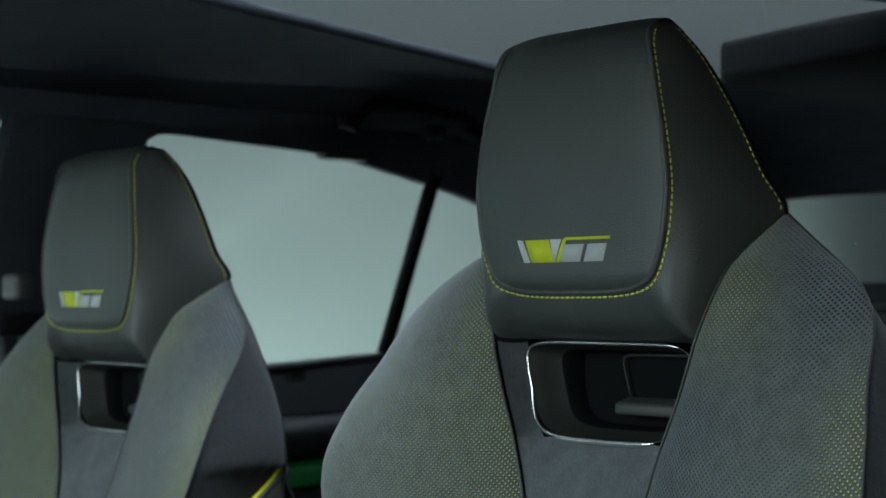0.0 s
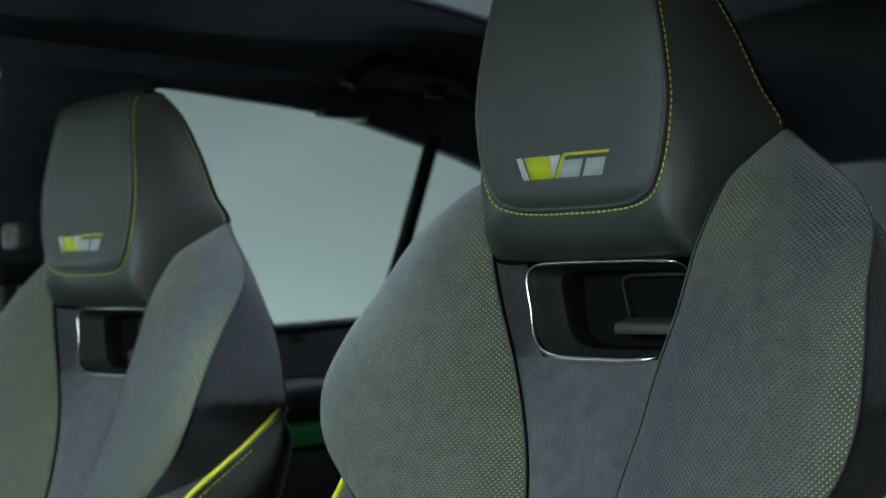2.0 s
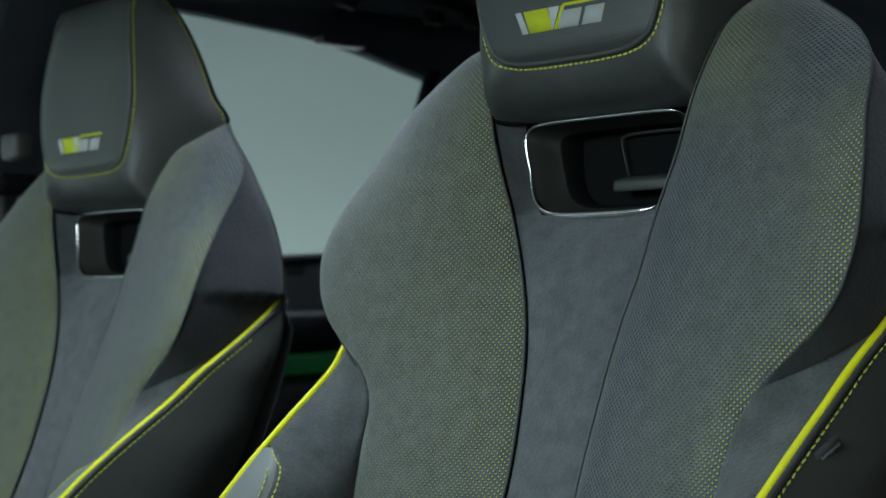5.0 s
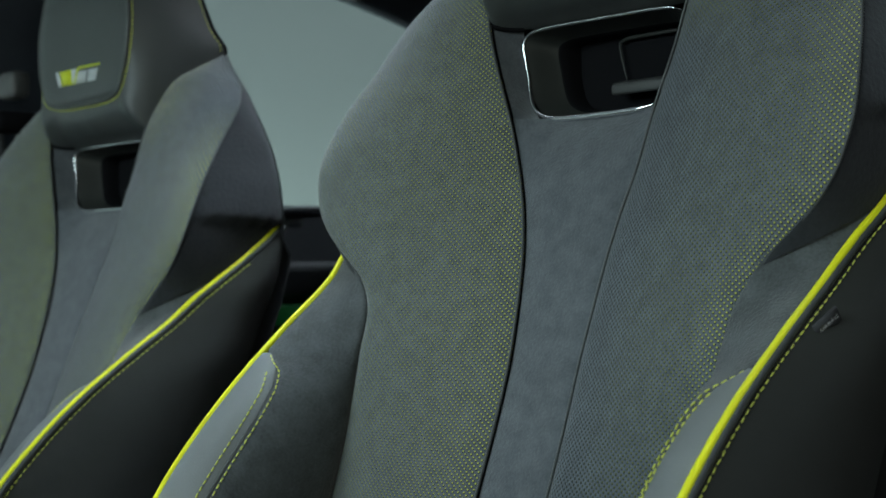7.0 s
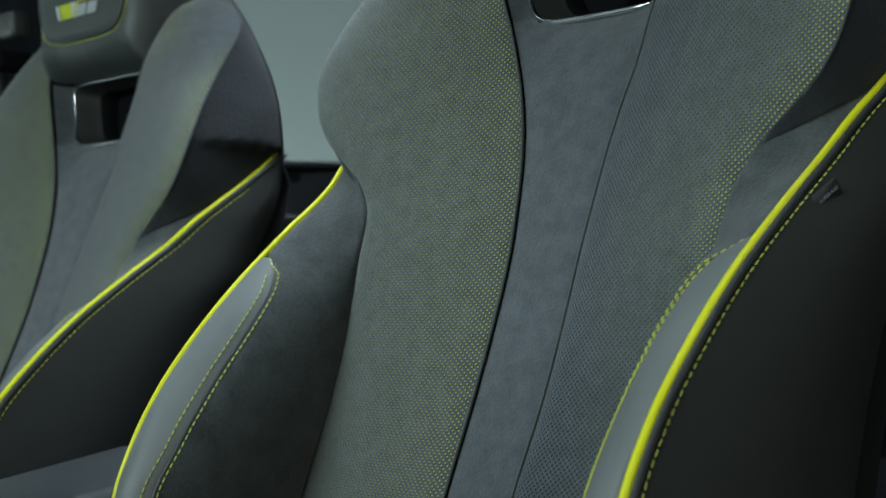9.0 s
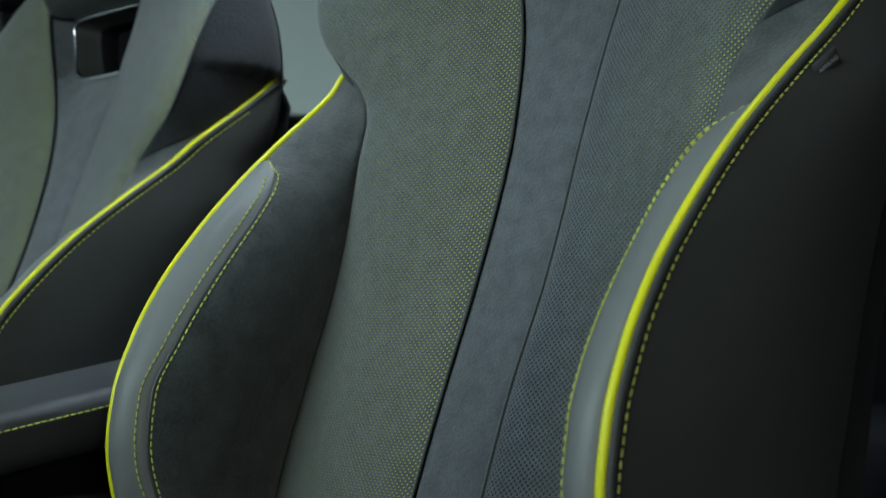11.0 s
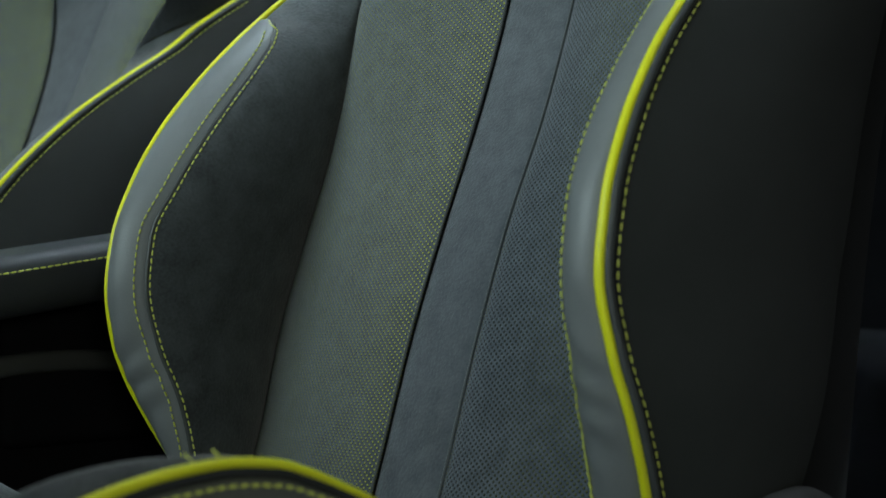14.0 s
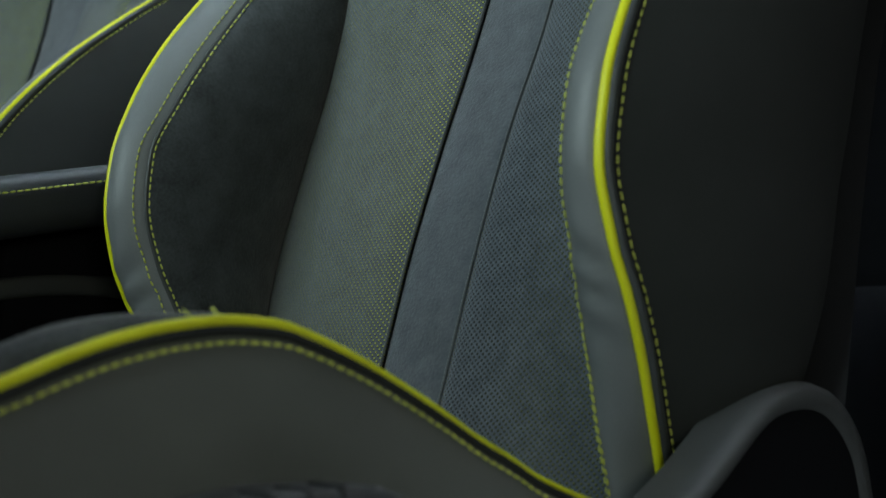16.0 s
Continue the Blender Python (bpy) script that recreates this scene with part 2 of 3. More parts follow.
def true_lengths(ob, nu, sg):
    """Lays the first map out at the cloth's real size: across from the inner seam, and up along the middle."""
    me = ob.data
    co = np.zeros(len(me.vertices) * 3)
    me.vertices.foreach_get("co", co)
    co = co.reshape(-1, nu + 1, 3)
    across = np.zeros(co.shape[:2])
    across[:, 1:] = np.cumsum(np.linalg.norm(np.diff(co, axis=1), axis=2), axis=1)
    across += np.abs(co[:, :1, 0])
    up = np.zeros(co.shape[0])
    up[1:] = np.cumsum(np.linalg.norm(np.diff(co[:, nu // 2], axis=0)[:, 1:], axis=1))
    uv = np.stack([sg * across, np.repeat(up[:, None], nu + 1, axis=1)], axis=2).reshape(-1, 2)
    idx = np.zeros(len(me.loops), int)
    me.loops.foreach_get("vertex_index", idx)
    me.uv_layers["UVMap"].data.foreach_set("uv", uv[idx].ravel())


def tube(name, pts, r, mat, parent, label="", sides=10, closed=False):
    pts = [Vector(p) for p in pts]
    n = len(pts)
    verts, faces = [], []
    up = Vector((0.3, 0.5, 0.8)).normalized()
    for i, p in enumerate(pts):
        a = pts[(i - 1) % n] if closed or i else p
        b = pts[(i + 1) % n] if closed or i < n - 1 else p
        t = (b - a).normalized()
        up = (up - t * up.dot(t)).normalized()
        side = t.cross(up)
        for k in range(sides):
            w = 2 * math.pi * k / sides
            verts.append(p + (r[i] if isinstance(r, list) else r) * (math.cos(w) * up + math.sin(w) * side))
    for i in range(n if closed else n - 1):
        j = (i + 1) % n
        for k in range(sides):
            l = (k + 1) % sides
            faces.append((i * sides + k, i * sides + l, j * sides + l, j * sides + k))
    if not closed:
        faces += [tuple(range(sides))[::-1], tuple(range((n - 1) * sides, n * sides))]
    return link_mesh(name, verts, faces, mat, parent, label)


def stitches(name, pts, mat, parent, label="", dash=0.0042, gap=0.0016, r=0.0008):
    """A row of separate sewn stitches along a line."""
    pts = [Vector(p) for p in pts]
    lens = [0.0]
    for a, b in zip(pts, pts[1:]):
        lens.append(lens[-1] + (b - a).length)
    xs = [[p[k] for p in pts] for k in range(3)]

    def at(l):
        return Vector([float(np.interp(l, lens, xs[k])) for k in range(3)])

    verts, faces, l, rng = [], [], 0.0, random.Random(3)
    while l + dash < lens[-1]:
        a, b = at(l), at(l + dash)
        t = (b - a).normalized()
        side = t.cross(Vector((0.2, -0.9, 0.4))).normalized()
        up = side.cross(t)
        wob = side * rng.uniform(-0.0002, 0.0002)
        base = len(verts)
        for f, k in ((0, 0.35), (0.2, 1), (0.8, 1), (1, 0.35)):
            c = a.lerp(b, f) + wob * (1 - 2 * f)
            for q in range(6):
                w = math.pi * q / 3
                verts.append(c + r * k * (math.cos(w) * up + math.sin(w) * side))
        for i in range(3):
            for q in range(6):
                p = (q + 1) % 6
                faces.append((base + i * 6 + q, base + i * 6 + p, base + i * 6 + 6 + p, base + i * 6 + 6 + q))
        faces += [tuple(base + q for q in range(6))[::-1], tuple(base + 18 + q for q in range(6))]
        l += dash + gap
    return link_mesh(name, verts, faces, mat, parent, label)


def slab(bm, lo, hi, m=None):
    """A box from corner to corner in a bmesh."""
    r = bmesh.ops.create_cube(bm, size=1)
    c = [(a + b) / 2 for a, b in zip(lo, hi)]
    bmesh.ops.scale(bm, vec=[b - a for a, b in zip(lo, hi)], verts=r["verts"])
    bmesh.ops.translate(bm, vec=c, verts=r["verts"])
    if m is not None:
        bmesh.ops.transform(bm, matrix=m, verts=r["verts"])
    return r["verts"]


def rounded_slab(lo, hi, bevel, seg=3):
    bm = bmesh.new()
    slab(bm, lo, hi)
    bmesh.ops.bevel(bm, geom=bm.edges[:], offset=bevel, segments=seg, profile=0.5, affect="EDGES")
    return bm


def plate(outline, axis, lo, hi, bevel=0.0, seg=3):
    """A flat outline in two axes, given thickness along the third (axis)."""
    bm = bmesh.new()

    def p3(a, b, c):
        v = [a, b]
        v.insert(axis, c)
        return v

    low = [bm.verts.new(p3(a, b, lo)) for a, b in outline]
    high = [bm.verts.new(p3(a, b, hi)) for a, b in outline]
    n = len(outline)
    bm.faces.new(low)
    bm.faces.new(high[::-1])
    for i in range(n):
        j = (i + 1) % n
        bm.faces.new((low[i], high[i], high[j], low[j]))
    bmesh.ops.recalc_face_normals(bm, faces=bm.faces[:])
    if bevel:
        rim = [e for e in bm.edges if all(v in high for v in e.verts) or all(v in low for v in e.verts)]
        bmesh.ops.bevel(bm, geom=rim, offset=bevel, segments=seg, profile=0.5, affect="EDGES")
    return bm


def thing(name, place, label, category, group="", kind=""):
    ob = new(name)
    ob.empty_display_size = 0.1
    ob.location = place
    return tagged(ob, label, category, group, kind)


# ---- the sports seats ----
SEAT_X, SEAT_Y = -0.737, 0.60
Z_IN = [0.20, 0.30, 0.38, 0.46, 0.54, 0.62, 0.70, 0.74, 0.78, 0.82, 0.866, 0.90, 0.955, 0.977, 1.00]
u_in = curve(Z_IN, [0.032, 0.0322, 0.0325, 0.032, 0.0337, 0.034, 0.0401, 0.047, 0.0585, 0.0705, 0.088, 0.0985, 0.112, 0.117, 0.122])
y_in = curve(Z_IN, [0.655, 0.6935, 0.723, 0.757, 0.7958, 0.8285, 0.8554, 0.8668, 0.8763, 0.8808, 0.8848, 0.8875, 0.910, 0.938, 0.975])
Z_OUT = [0.20, 0.30, 0.38, 0.46, 0.53, 0.588, 0.64, 0.67, 0.70, 0.725, 0.745, 0.77, 0.80, 0.84, 0.88, 0.92, 0.945, 0.96, 0.975, 1.00]
u_out = curve(Z_OUT, [0.212, 0.2134, 0.2217, 0.2091, 0.1899, 0.1779, 0.1750, 0.1770, 0.1915, 0.2185, 0.2378, 0.2510, 0.2565, 0.2500, 0.2370, 0.2265, 0.2075, 0.187, 0.163, 0.122])
y_out = curve(Z_OUT, [0.690, 0.728, 0.757, 0.7765, 0.7892, 0.7967, 0.8065, 0.817, 0.824, 0.8245, 0.8255, 0.8290, 0.8370, 0.8570, 0.8850, 0.914, 0.932, 0.942, 0.953, 0.975])
Z_PIPE = [0.20, 0.25, 0.29, 0.326, 0.357, 0.38, 0.42, 0.46, 0.50, 0.54, 0.58, 0.62, 0.66, 0.70, 0.72, 0.74, 0.76, 0.78, 0.80]
u_pipe = curve(Z_PIPE, [0.2096, 0.2138, 0.2218, 0.2297, 0.2334, 0.2332, 0.2314, 0.2319, 0.2318, 0.2322, 0.2333, 0.2346, 0.2373, 0.2404, 0.2455, 0.2506, 0.2525, 0.252, 0.2474])
y_pipe = curve(Z_PIPE, [0.6911, 0.6779, 0.6591, 0.6401, 0.6243, 0.615, 0.6079, 0.6137, 0.6298, 0.6547, 0.6894, 0.7312, 0.781, 0.8342, 0.8545, 0.879, 0.9060, 0.932, 0.958])
Z_SEW = [0.20, 0.243, 0.275, 0.31, 0.34, 0.38, 0.42, 0.46, 0.50, 0.54, 0.58, 0.61, 0.628, 0.641]
u_sew = curve(Z_SEW, [0.1925, 0.192, 0.191, 0.191, 0.192, 0.1977, 0.200, 0.2005, 0.197, 0.1964, 0.1966, 0.2003, 0.210, 0.228])
y_sew = curve(Z_SEW, [0.666, 0.6595, 0.6535, 0.6475, 0.640, 0.6258, 0.6179, 0.6228, 0.6442, 0.6728, 0.7066, 0.7335, 0.7483, 0.7607])
y_back = curve([0.10, 0.25, 0.50, 0.80, 0.92, 1.00, 1.10, 1.16], [0.735, 0.780, 0.866, 0.955, 0.958, 0.980, 0.965, 0.925])

Z_REAR = [0.10, 0.20, 0.50, 0.78, 0.80, 0.84, 0.88, 0.92, 0.945, 0.96, 0.975, 1.00, 1.03, 1.075, 1.12, 1.15]
u_rear = curve(Z_REAR, [0.25, 0.26, 0.245, 0.262, 0.262, 0.256, 0.240, 0.213, 0.192, 0.174, 0.153, 0.121, 0.111, 0.092, 0.073, 0.058])
y_rear = curve([0.78, 0.92, 0.96, 1.00, 1.03, 1.08, 1.12, 1.15], [0.953, 0.953, 0.960, 0.976, 0.965, 0.955, 0.942, 0.916])


def loc(u, y, z):
    return (u, y - SEAT_Y, z)


def crown(s, k=8):
    return 1 - abs(2 * s - 1) ** k


def build_seat():
    seat = thing("car_seat", (SEAT_X, SEAT_Y, 0), "grey and black sports seat with lime piping and perforated suede", "car seat", "front seats")

    # backrest centre strip
    def centre(s, t):
        z = 0.20 + t * 0.626
        w = u_in(z)
        u = (2 * s - 1) * w
        lift = max(0.0, (z - 0.76) / 0.07) ** 2 * 0.034
        y = y_in(z) + 0.002 - 0.003 * crown(s, 6) + lift * crown(s, 4)
        return (*loc(u, y, z), u, z * 1.1)

    sheet("centre_strip", centre, 22, 70, M_SUEDE, seat, "plain grey suede centre strip")

    for sg in (-1, 1):
        # perforated wing from the lumbar to the shoulder
        def wing(s, t, sg=sg):
            z = 0.20 + t * 0.80
            a, b = u_in(z), u_out(z)
            u = a + (b - a) * s
            full = min(1.0, (b - a) / 0.06)
            belly = math.sin(math.pi * s) * (0.010 if z < 0.7 else 0.010 + 0.012 * min(1, (z - 0.7) / 0.12)) * full
            y = y_in(z) + (y_out(z) - y_in(z)) * s - 0.006 * crown(s, 10) * full - belly * 0.7
            return (*loc(sg * u, y, z), sg * u, z * 1.08)

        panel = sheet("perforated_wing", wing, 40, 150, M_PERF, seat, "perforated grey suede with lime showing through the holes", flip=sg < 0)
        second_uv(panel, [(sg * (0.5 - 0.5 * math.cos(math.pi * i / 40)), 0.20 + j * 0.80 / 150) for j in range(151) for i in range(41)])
        true_lengths(panel, 40, sg)

        # suede side of the shoulder, darkened for its shade, from the wing's edge to the back
        def shoulder(s, t, sg=sg):
            z0 = 0.700 + 0.042 * s
            z = z0 + t * (1.0 - z0)
            ub, yb = u_rear(z) + 0.0005, y_rear(z)
            if z <= 0.8:
                ub, yb = u_pipe(z) - 0.002, y_pipe(z) + 0.004
            k = min(1.0, (yb - y_out(z)) / 0.06)
            u = u_out(z) + (ub - u_out(z)) * s + 0.004 * math.sin(math.pi * s) * k - 0.003 * (1 - crown(s, 10)) * k
            y = y_out(z) + (yb - y_out(z)) * s - 0.003 * crown(s, 8)
            return (*loc(sg * u, y, z), s * 0.1, z)

        sheet("shoulder_side", shoulder, 24, 50, M_SHADED_SUEDE, seat, "plain suede side of the shoulder wing, darkened for its shade", flip=sg < 0)

        # suede bolster between the wing and the sewn seam or the piping
        def bolster(s, t, sg=sg):
            z = 0.20 + t * (0.515 + 0.032 * s)
            ua, ya = u_out(z), y_out(z)
            k = min(1.0, max(0.0, (z - 0.628) / 0.02))
            ub = u_sew(z) * (1 - k) + u_pipe(z) * k
            yb = y_sew(z) * (1 - k) + y_pipe(z) * k
            f = 1 - abs(2 * s - 1) ** 2
            depth = max(0.02, ya - yb)
            u = ua + (ub - ua) * s - f * 0.085 * depth - 0.003 * crown(s, 12)
            y = ya + (yb - ya) * s - 0.003 * crown(s, 12)
            return (*loc(sg * u, y, z), ya - y, z)

        sheet("bolster", bolster, 26, 90, M_SUEDE_DARK, seat, "dark suede side bolster", flip=sg < 0)

        # smooth leather strip between the sewn seam and the piping
        def accent(s, t, sg=sg):
            z = 0.20 + t * 0.441
            u = u_sew(z) + (u_pipe(z) - u_sew(z)) * s
            rise = min(1.0, (0.641 - z) / 0.05 + 0.1)
            wr = 0.0027 * math.sin(z * 230 + s * 5 + 1.5 * math.sin(z * 71)) * max(0.0, 1 - abs(z - 0.36) / 0.07) * math.sin(math.pi * s)
            y = y_sew(z) + (y_pipe(z) - y_sew(z)) * s - 0.008 * math.sin(math.pi * s) * rise - 0.0035 * crown(s, 12) + wr
            return (*loc(sg * u, y, z), u, z)

        sheet("accent_strip", accent, 16, 80, M_ACCENT, seat, "smooth grey leather strip inside the piping", flip=sg < 0)

        # lime piping along the bolster
        zs = [0.20 + 0.60 * i / 110 for i in range(111)]
        tube("piping", [loc(sg * (u_pipe(z) + 0.001), y_pipe(z) - 0.0013, z) for z in zs], 0.0029, M_LIME, seat, "lime yellow leather piping", 12)
        tube("piping_edge", [loc(sg * (u_pipe(z) + 0.0028), y_pipe(z) + 0.003, z) for z in zs], 0.0034, M_LEATHER, seat, "black leather welt beside the piping", 8)

        # black outer side panel
        def side(s, t, sg=sg):
            z = 0.12 + t * 0.68
            yp, up = y_pipe(max(z, 0.2)), u_pipe(max(z, 0.2))
            yb = max(y_back(z), yp + 0.006)
            depth = 0.031 * min(1.0, (yb - yp) / 0.14)
            bul = depth * (1 - (1 - s / 0.55) ** 2) if s < 0.55 else depth * (1 - ((s - 0.55) / 0.45) ** 2)
            return (*loc(sg * (up + 0.003 + bul), yp + 0.004 + (yb - yp) * s, z), yp + (yb - yp) * s, z)

        sheet("side_panel", side, 22, 60, M_SIDE, seat, "black fabric outer side panel", flip=sg > 0)
        sewn = [0.20 + 0.56 * i / 110 for i in range(111)]
        line = []
        for z in sewn:
            yp, yb = y_pipe(z), max(y_back(z), y_pipe(z) + 0.006)
            p = side(min(0.3, float(np.interp(z, [0.2, 0.38, 0.46], [0.0026, 0.0036, 0.0046])) / (yb - yp)), (z - 0.12) / 0.68)
            line.append((p[0] + sg * 0.0008, p[1], p[2]))
        stitches("side_stitching", line, M_THREAD, seat, "lime thread stitching", 0.0046, 0.0018, 0.00058)
        rows = {"inner": [], "outer": []}
        for i in range(130):
            z = 0.21 + i * 0.431 / 129
            e1, e2 = bolster(0.90, (z - 0.20) / 0.5438), bolster(1.0, (z - 0.20) / 0.547)
            k = bolster(1 - 0.10 * 0.0032 / max(0.003, (Vector(e1[:3]) - Vector(e2[:3])).length), (z - 0.20) / 0.5465)
            rows["inner"].append((k[0] - sg * 0.0010, k[1] - 0.0008, k[2]))
            q = accent(0.0036 / max(0.012, u_pipe(z) - u_sew(z)), (z - 0.20) / 0.441)
            rows["outer"].append((q[0], q[1] - 0.0009, q[2]))
        for nm, line in rows.items():
            stitches(nm + "_stitching", line if nm == "inner" else line[:-4], M_THREAD, seat, "double row of lime thread stitching", 0.0042, 0.0017, 0.00068)
        tube("seam_groove", [loc(sg * u_sew(z), y_sew(z) + 0.0005, z) for z in [0.2 + 0.435 * i / 80 for i in range(81)]], 0.0016, M_LEATHER, seat, "dark sewn seam", 6)
        tube("wing_seam", [loc(sg * u_in(z), y_in(z) - 0.0022, z) for z in [0.2 + 0.8 * i / 100 for i in range(101)]], 0.0010, M_LEATHER, seat, "dark sewn seam", 6)
        tube("wing_seam", [loc(sg * u_out(z), y_out(z) + 0.0015, z) for z in [0.2 + 0.8 * i / 100 for i in range(101)]], 0.0011, M_LEATHER, seat, "dark sewn seam", 6)

        # suede beside the opening
        def cheek(s, t, sg=sg):
            z = 0.820 + t * 0.084
            ub = float(np.interp(z, [0.820, 0.833, 0.850, 0.893, 0.904], [0.051, 0.0665, 0.0755, 0.0845, 0.0850])) - sg * 0.0042
            u = ub + (u_in(z) - ub) * s
            deep = float(np.interp(z, [0.820, 0.832, 0.852], [0.901, 0.908, 0.917]))
            y = deep + (y_in(z) + 0.003 - deep) * s
            return (*loc(sg * u, y, z), u, z)

        sheet("cheek", cheek, 10, 20, M_SUEDE, seat, "plain grey suede beside the opening", flip=sg < 0)

    # headrest: front pad, wrapping over the top
    HP = [0.942, 0.946, 0.954, 0.967, 0.990, 1.02, 1.06, 1.10, 1.135]
    hp_u = curve(HP, [0.055, 0.068, 0.0775, 0.0845, 0.0905, 0.0925, 0.088, 0.0795, 0.071])
    path_z = curve([0, 0.08, 0.40, 0.70, 0.82, 0.90, 0.95, 1.0], [0.942, 0.957, 1.03, 1.105, 1.134, 1.144, 1.147, 1.139])
    path_y = curve([0, 0.08, 0.40, 0.70, 0.82, 0.90, 0.95, 1.0], [0.869, 0.865, 0.864, 0.869, 0.878, 0.892, 0.906, 0.930])

    def pad(s, t):
        z, y = path_z(t), path_y(t)
        w = hp_u(z) if t < 0.82 else 0.0712 - (t - 0.82) / 0.18 * 0.006
        u = (2 * s - 1) * w
        edge = 0.0032 * crown(s, 6) * min(1, t / 0.03)
        over = max(0.0, (t - 0.8) / 0.2)
        return (*loc(u, y - edge * (1 - over), z + edge * over * 0.8), u, t * 0.25)

    headpad = sheet("headrest_pad", pad, 40, 80, M_LEATHER, seat, "smooth grained leather headrest pad")

    IN = [(0, 0.942, 0.869), (0.030, 0.942, 0.869), (0.055, 0.944, 0.869), (0.0735, 0.951, 0.868), (0.082, 0.963, 0.867), (0.0885, 0.983, 0.866), (0.092, 1.005, 0.866),
          (0.093, 1.025, 0.866), (0.0885, 1.060, 0.867), (0.080, 1.100, 0.870), (0.0715, 1.134, 0.878), (0.058, 1.148, 0.920)]
    OUT = [(0, 0.903, 0.917), (0.040, 0.903, 0.917), (0.080, 0.903, 0.916), (0.0985, 0.905, 0.891), (0.104, 0.925, 0.896), (0.1105, 0.950, 0.909), (0.1165, 0.977, 0.938),
           (0.122, 1.000, 0.975), (0.111, 1.030, 0.964), (0.092, 1.077, 0.955), (0.072, 1.120, 0.942), (0.058, 1.146, 0.922)]

    IN, OUT = [[(u, y, z) for u, z, y in k] for k in (IN, OUT)]

    def along(knots, t):
        i = min(int(t * 11), 10)
        f = t * 11 - i
        pts = [Vector(knots[k]) for k in (max(i - 1, 0), i, i + 1, min(i + 2, 11))]
        return 0.5 * (2 * pts[1] + (pts[2] - pts[0]) * f + (2 * pts[0] - 5 * pts[1] + 4 * pts[2] - pts[3]) * f**2 + (3 * pts[1] - pts[0] - 3 * pts[2] + pts[3]) * f**3)

    for sg in (-1, 1):
        def cover(s, t, sg=sg):
            a, b = along(IN, t), along(OUT, t)
            p = a.lerp(b, s)
            low = max(0.0, 1 - t / 0.45)
            p = p + Vector((0.006, -0.006, 0)) * math.sin(math.pi * s) * (1 - low) + Vector((0, -0.012, -0.006)) * math.sin(math.pi * s) * low
            return (*loc(sg * p.x, p.y, p.z), s * 0.1, t)

        sheet("headrest_side", cover, 24, 80, M_LEATHER, seat, "black leather headrest side and collar", flip=sg < 0)
        tube("headrest_seam", [loc(sg * p.x, p.y, p.z) for p in [along(OUT, 0.2 + 0.8 * i / 60) for i in range(61)]], 0.0022, M_TUNNEL, seat, "dark sewn seam", 6)
        stitches("headrest_edge_stitching", [(p[0] + sg * 0.0009, p[1] - 0.0006, p[2]) for p in [cover(0.95, 0.64 + 0.35 * i / 50) for i in range(51)]], M_THREAD, seat, "lime thread stitching", 0.0036, 0.002, 0.0006)

    rim = [along(IN, 0.95 * i / 90) for i in range(91)]
    ring = [Vector((-p.x, p.y, p.z)) for p in rim[::-1]] + rim[1:]
    tube("headrest_welt", [loc(p.x, p.y - 0.001, p.z) for p in ring], 0.0024, M_LEATHER, seat, "black leather welt round the headrest pad", 8)
    row = []
    for i in range(181):
        t = abs(i - 90) / 90 * 0.93
        a, b = along(IN, t), along(OUT, t)
        p = cover(min(0.4, 0.0045 / (b - a).length), t)
        row.append((p[0] + 0.0004 if i > 90 else -p[0] - 0.0004, p[1] - 0.0007, p[2]))
    stitches("headrest_stitching", row, M_THREAD, seat, "lime thread stitching", 0.0040, 0.0012, 0.0008)

    # back of the seat, with the opening left free
    def rear(s, t):
        z = 0.12 + t * 1.026
        u = (2 * s - 1) * u_rear(z)
        edge = abs(2 * s - 1) ** 4
        y = y_back(z) + 0.012
        if z > 0.78:
            y = y + (y_rear(z) - y) * edge
        return (*loc(u, y, z), u, z)

    sheet("back_shell", rear, 40, 60, M_PLASTIC, seat, "black back shell of the seat", flip=True)

    # opening below the headrest: moulded tunnel and bright trim line
    def frame_pts(k, y, n=96, front=0.0):
        """The rounded, downward-narrowing outline of the opening, scaled by k."""
        out = []
        for i in range(n):
            a = 2 * math.pi * i / n
            c, s = math.cos(a), math.sin(a)
            e = 0.30 if s > 0 else 0.46
            fu, fz = math.copysign(abs(c) ** e, c), math.copysign(abs(s) ** e, s)
            out.append(loc(-0.0042 + fu * (0.0765 + 0.0085 * fz) * k, y + front * max(0.0, -fz), 0.863 + 0.0385 * fz * k))
        return out

    ring_r = []
    for i in range(96):
        c, s = math.cos(2 * math.pi * i / 96), math.sin(2 * math.pi * i / 96)
        r = 0.0012 + (0.0016 if s < 0 else 0.0004) * abs(s) ** 3
        ring_r.append(r * (1 - 0.93 * min(1.0, max(0.0, (c - 0.35) / 0.25))))
    tube("trim_ring", frame_pts(1.0, 0.912, front=-0.0065), ring_r, M_CHROME, seat, "thin satin chrome trim line", 8, True)
    n = 96
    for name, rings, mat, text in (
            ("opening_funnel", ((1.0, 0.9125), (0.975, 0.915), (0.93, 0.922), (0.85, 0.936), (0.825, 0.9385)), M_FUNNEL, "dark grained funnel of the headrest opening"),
            ("opening_tunnel", ((0.825, 0.9385), (0.805, 0.940), (0.78, 0.950), (0.76, 0.962)), M_TUNNEL, "moulded tunnel behind the funnel, blackened for the shade of its depth")):
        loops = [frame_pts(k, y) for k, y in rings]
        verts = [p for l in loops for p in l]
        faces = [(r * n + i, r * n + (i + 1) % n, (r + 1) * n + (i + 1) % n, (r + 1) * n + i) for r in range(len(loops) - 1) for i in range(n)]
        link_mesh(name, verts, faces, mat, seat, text)
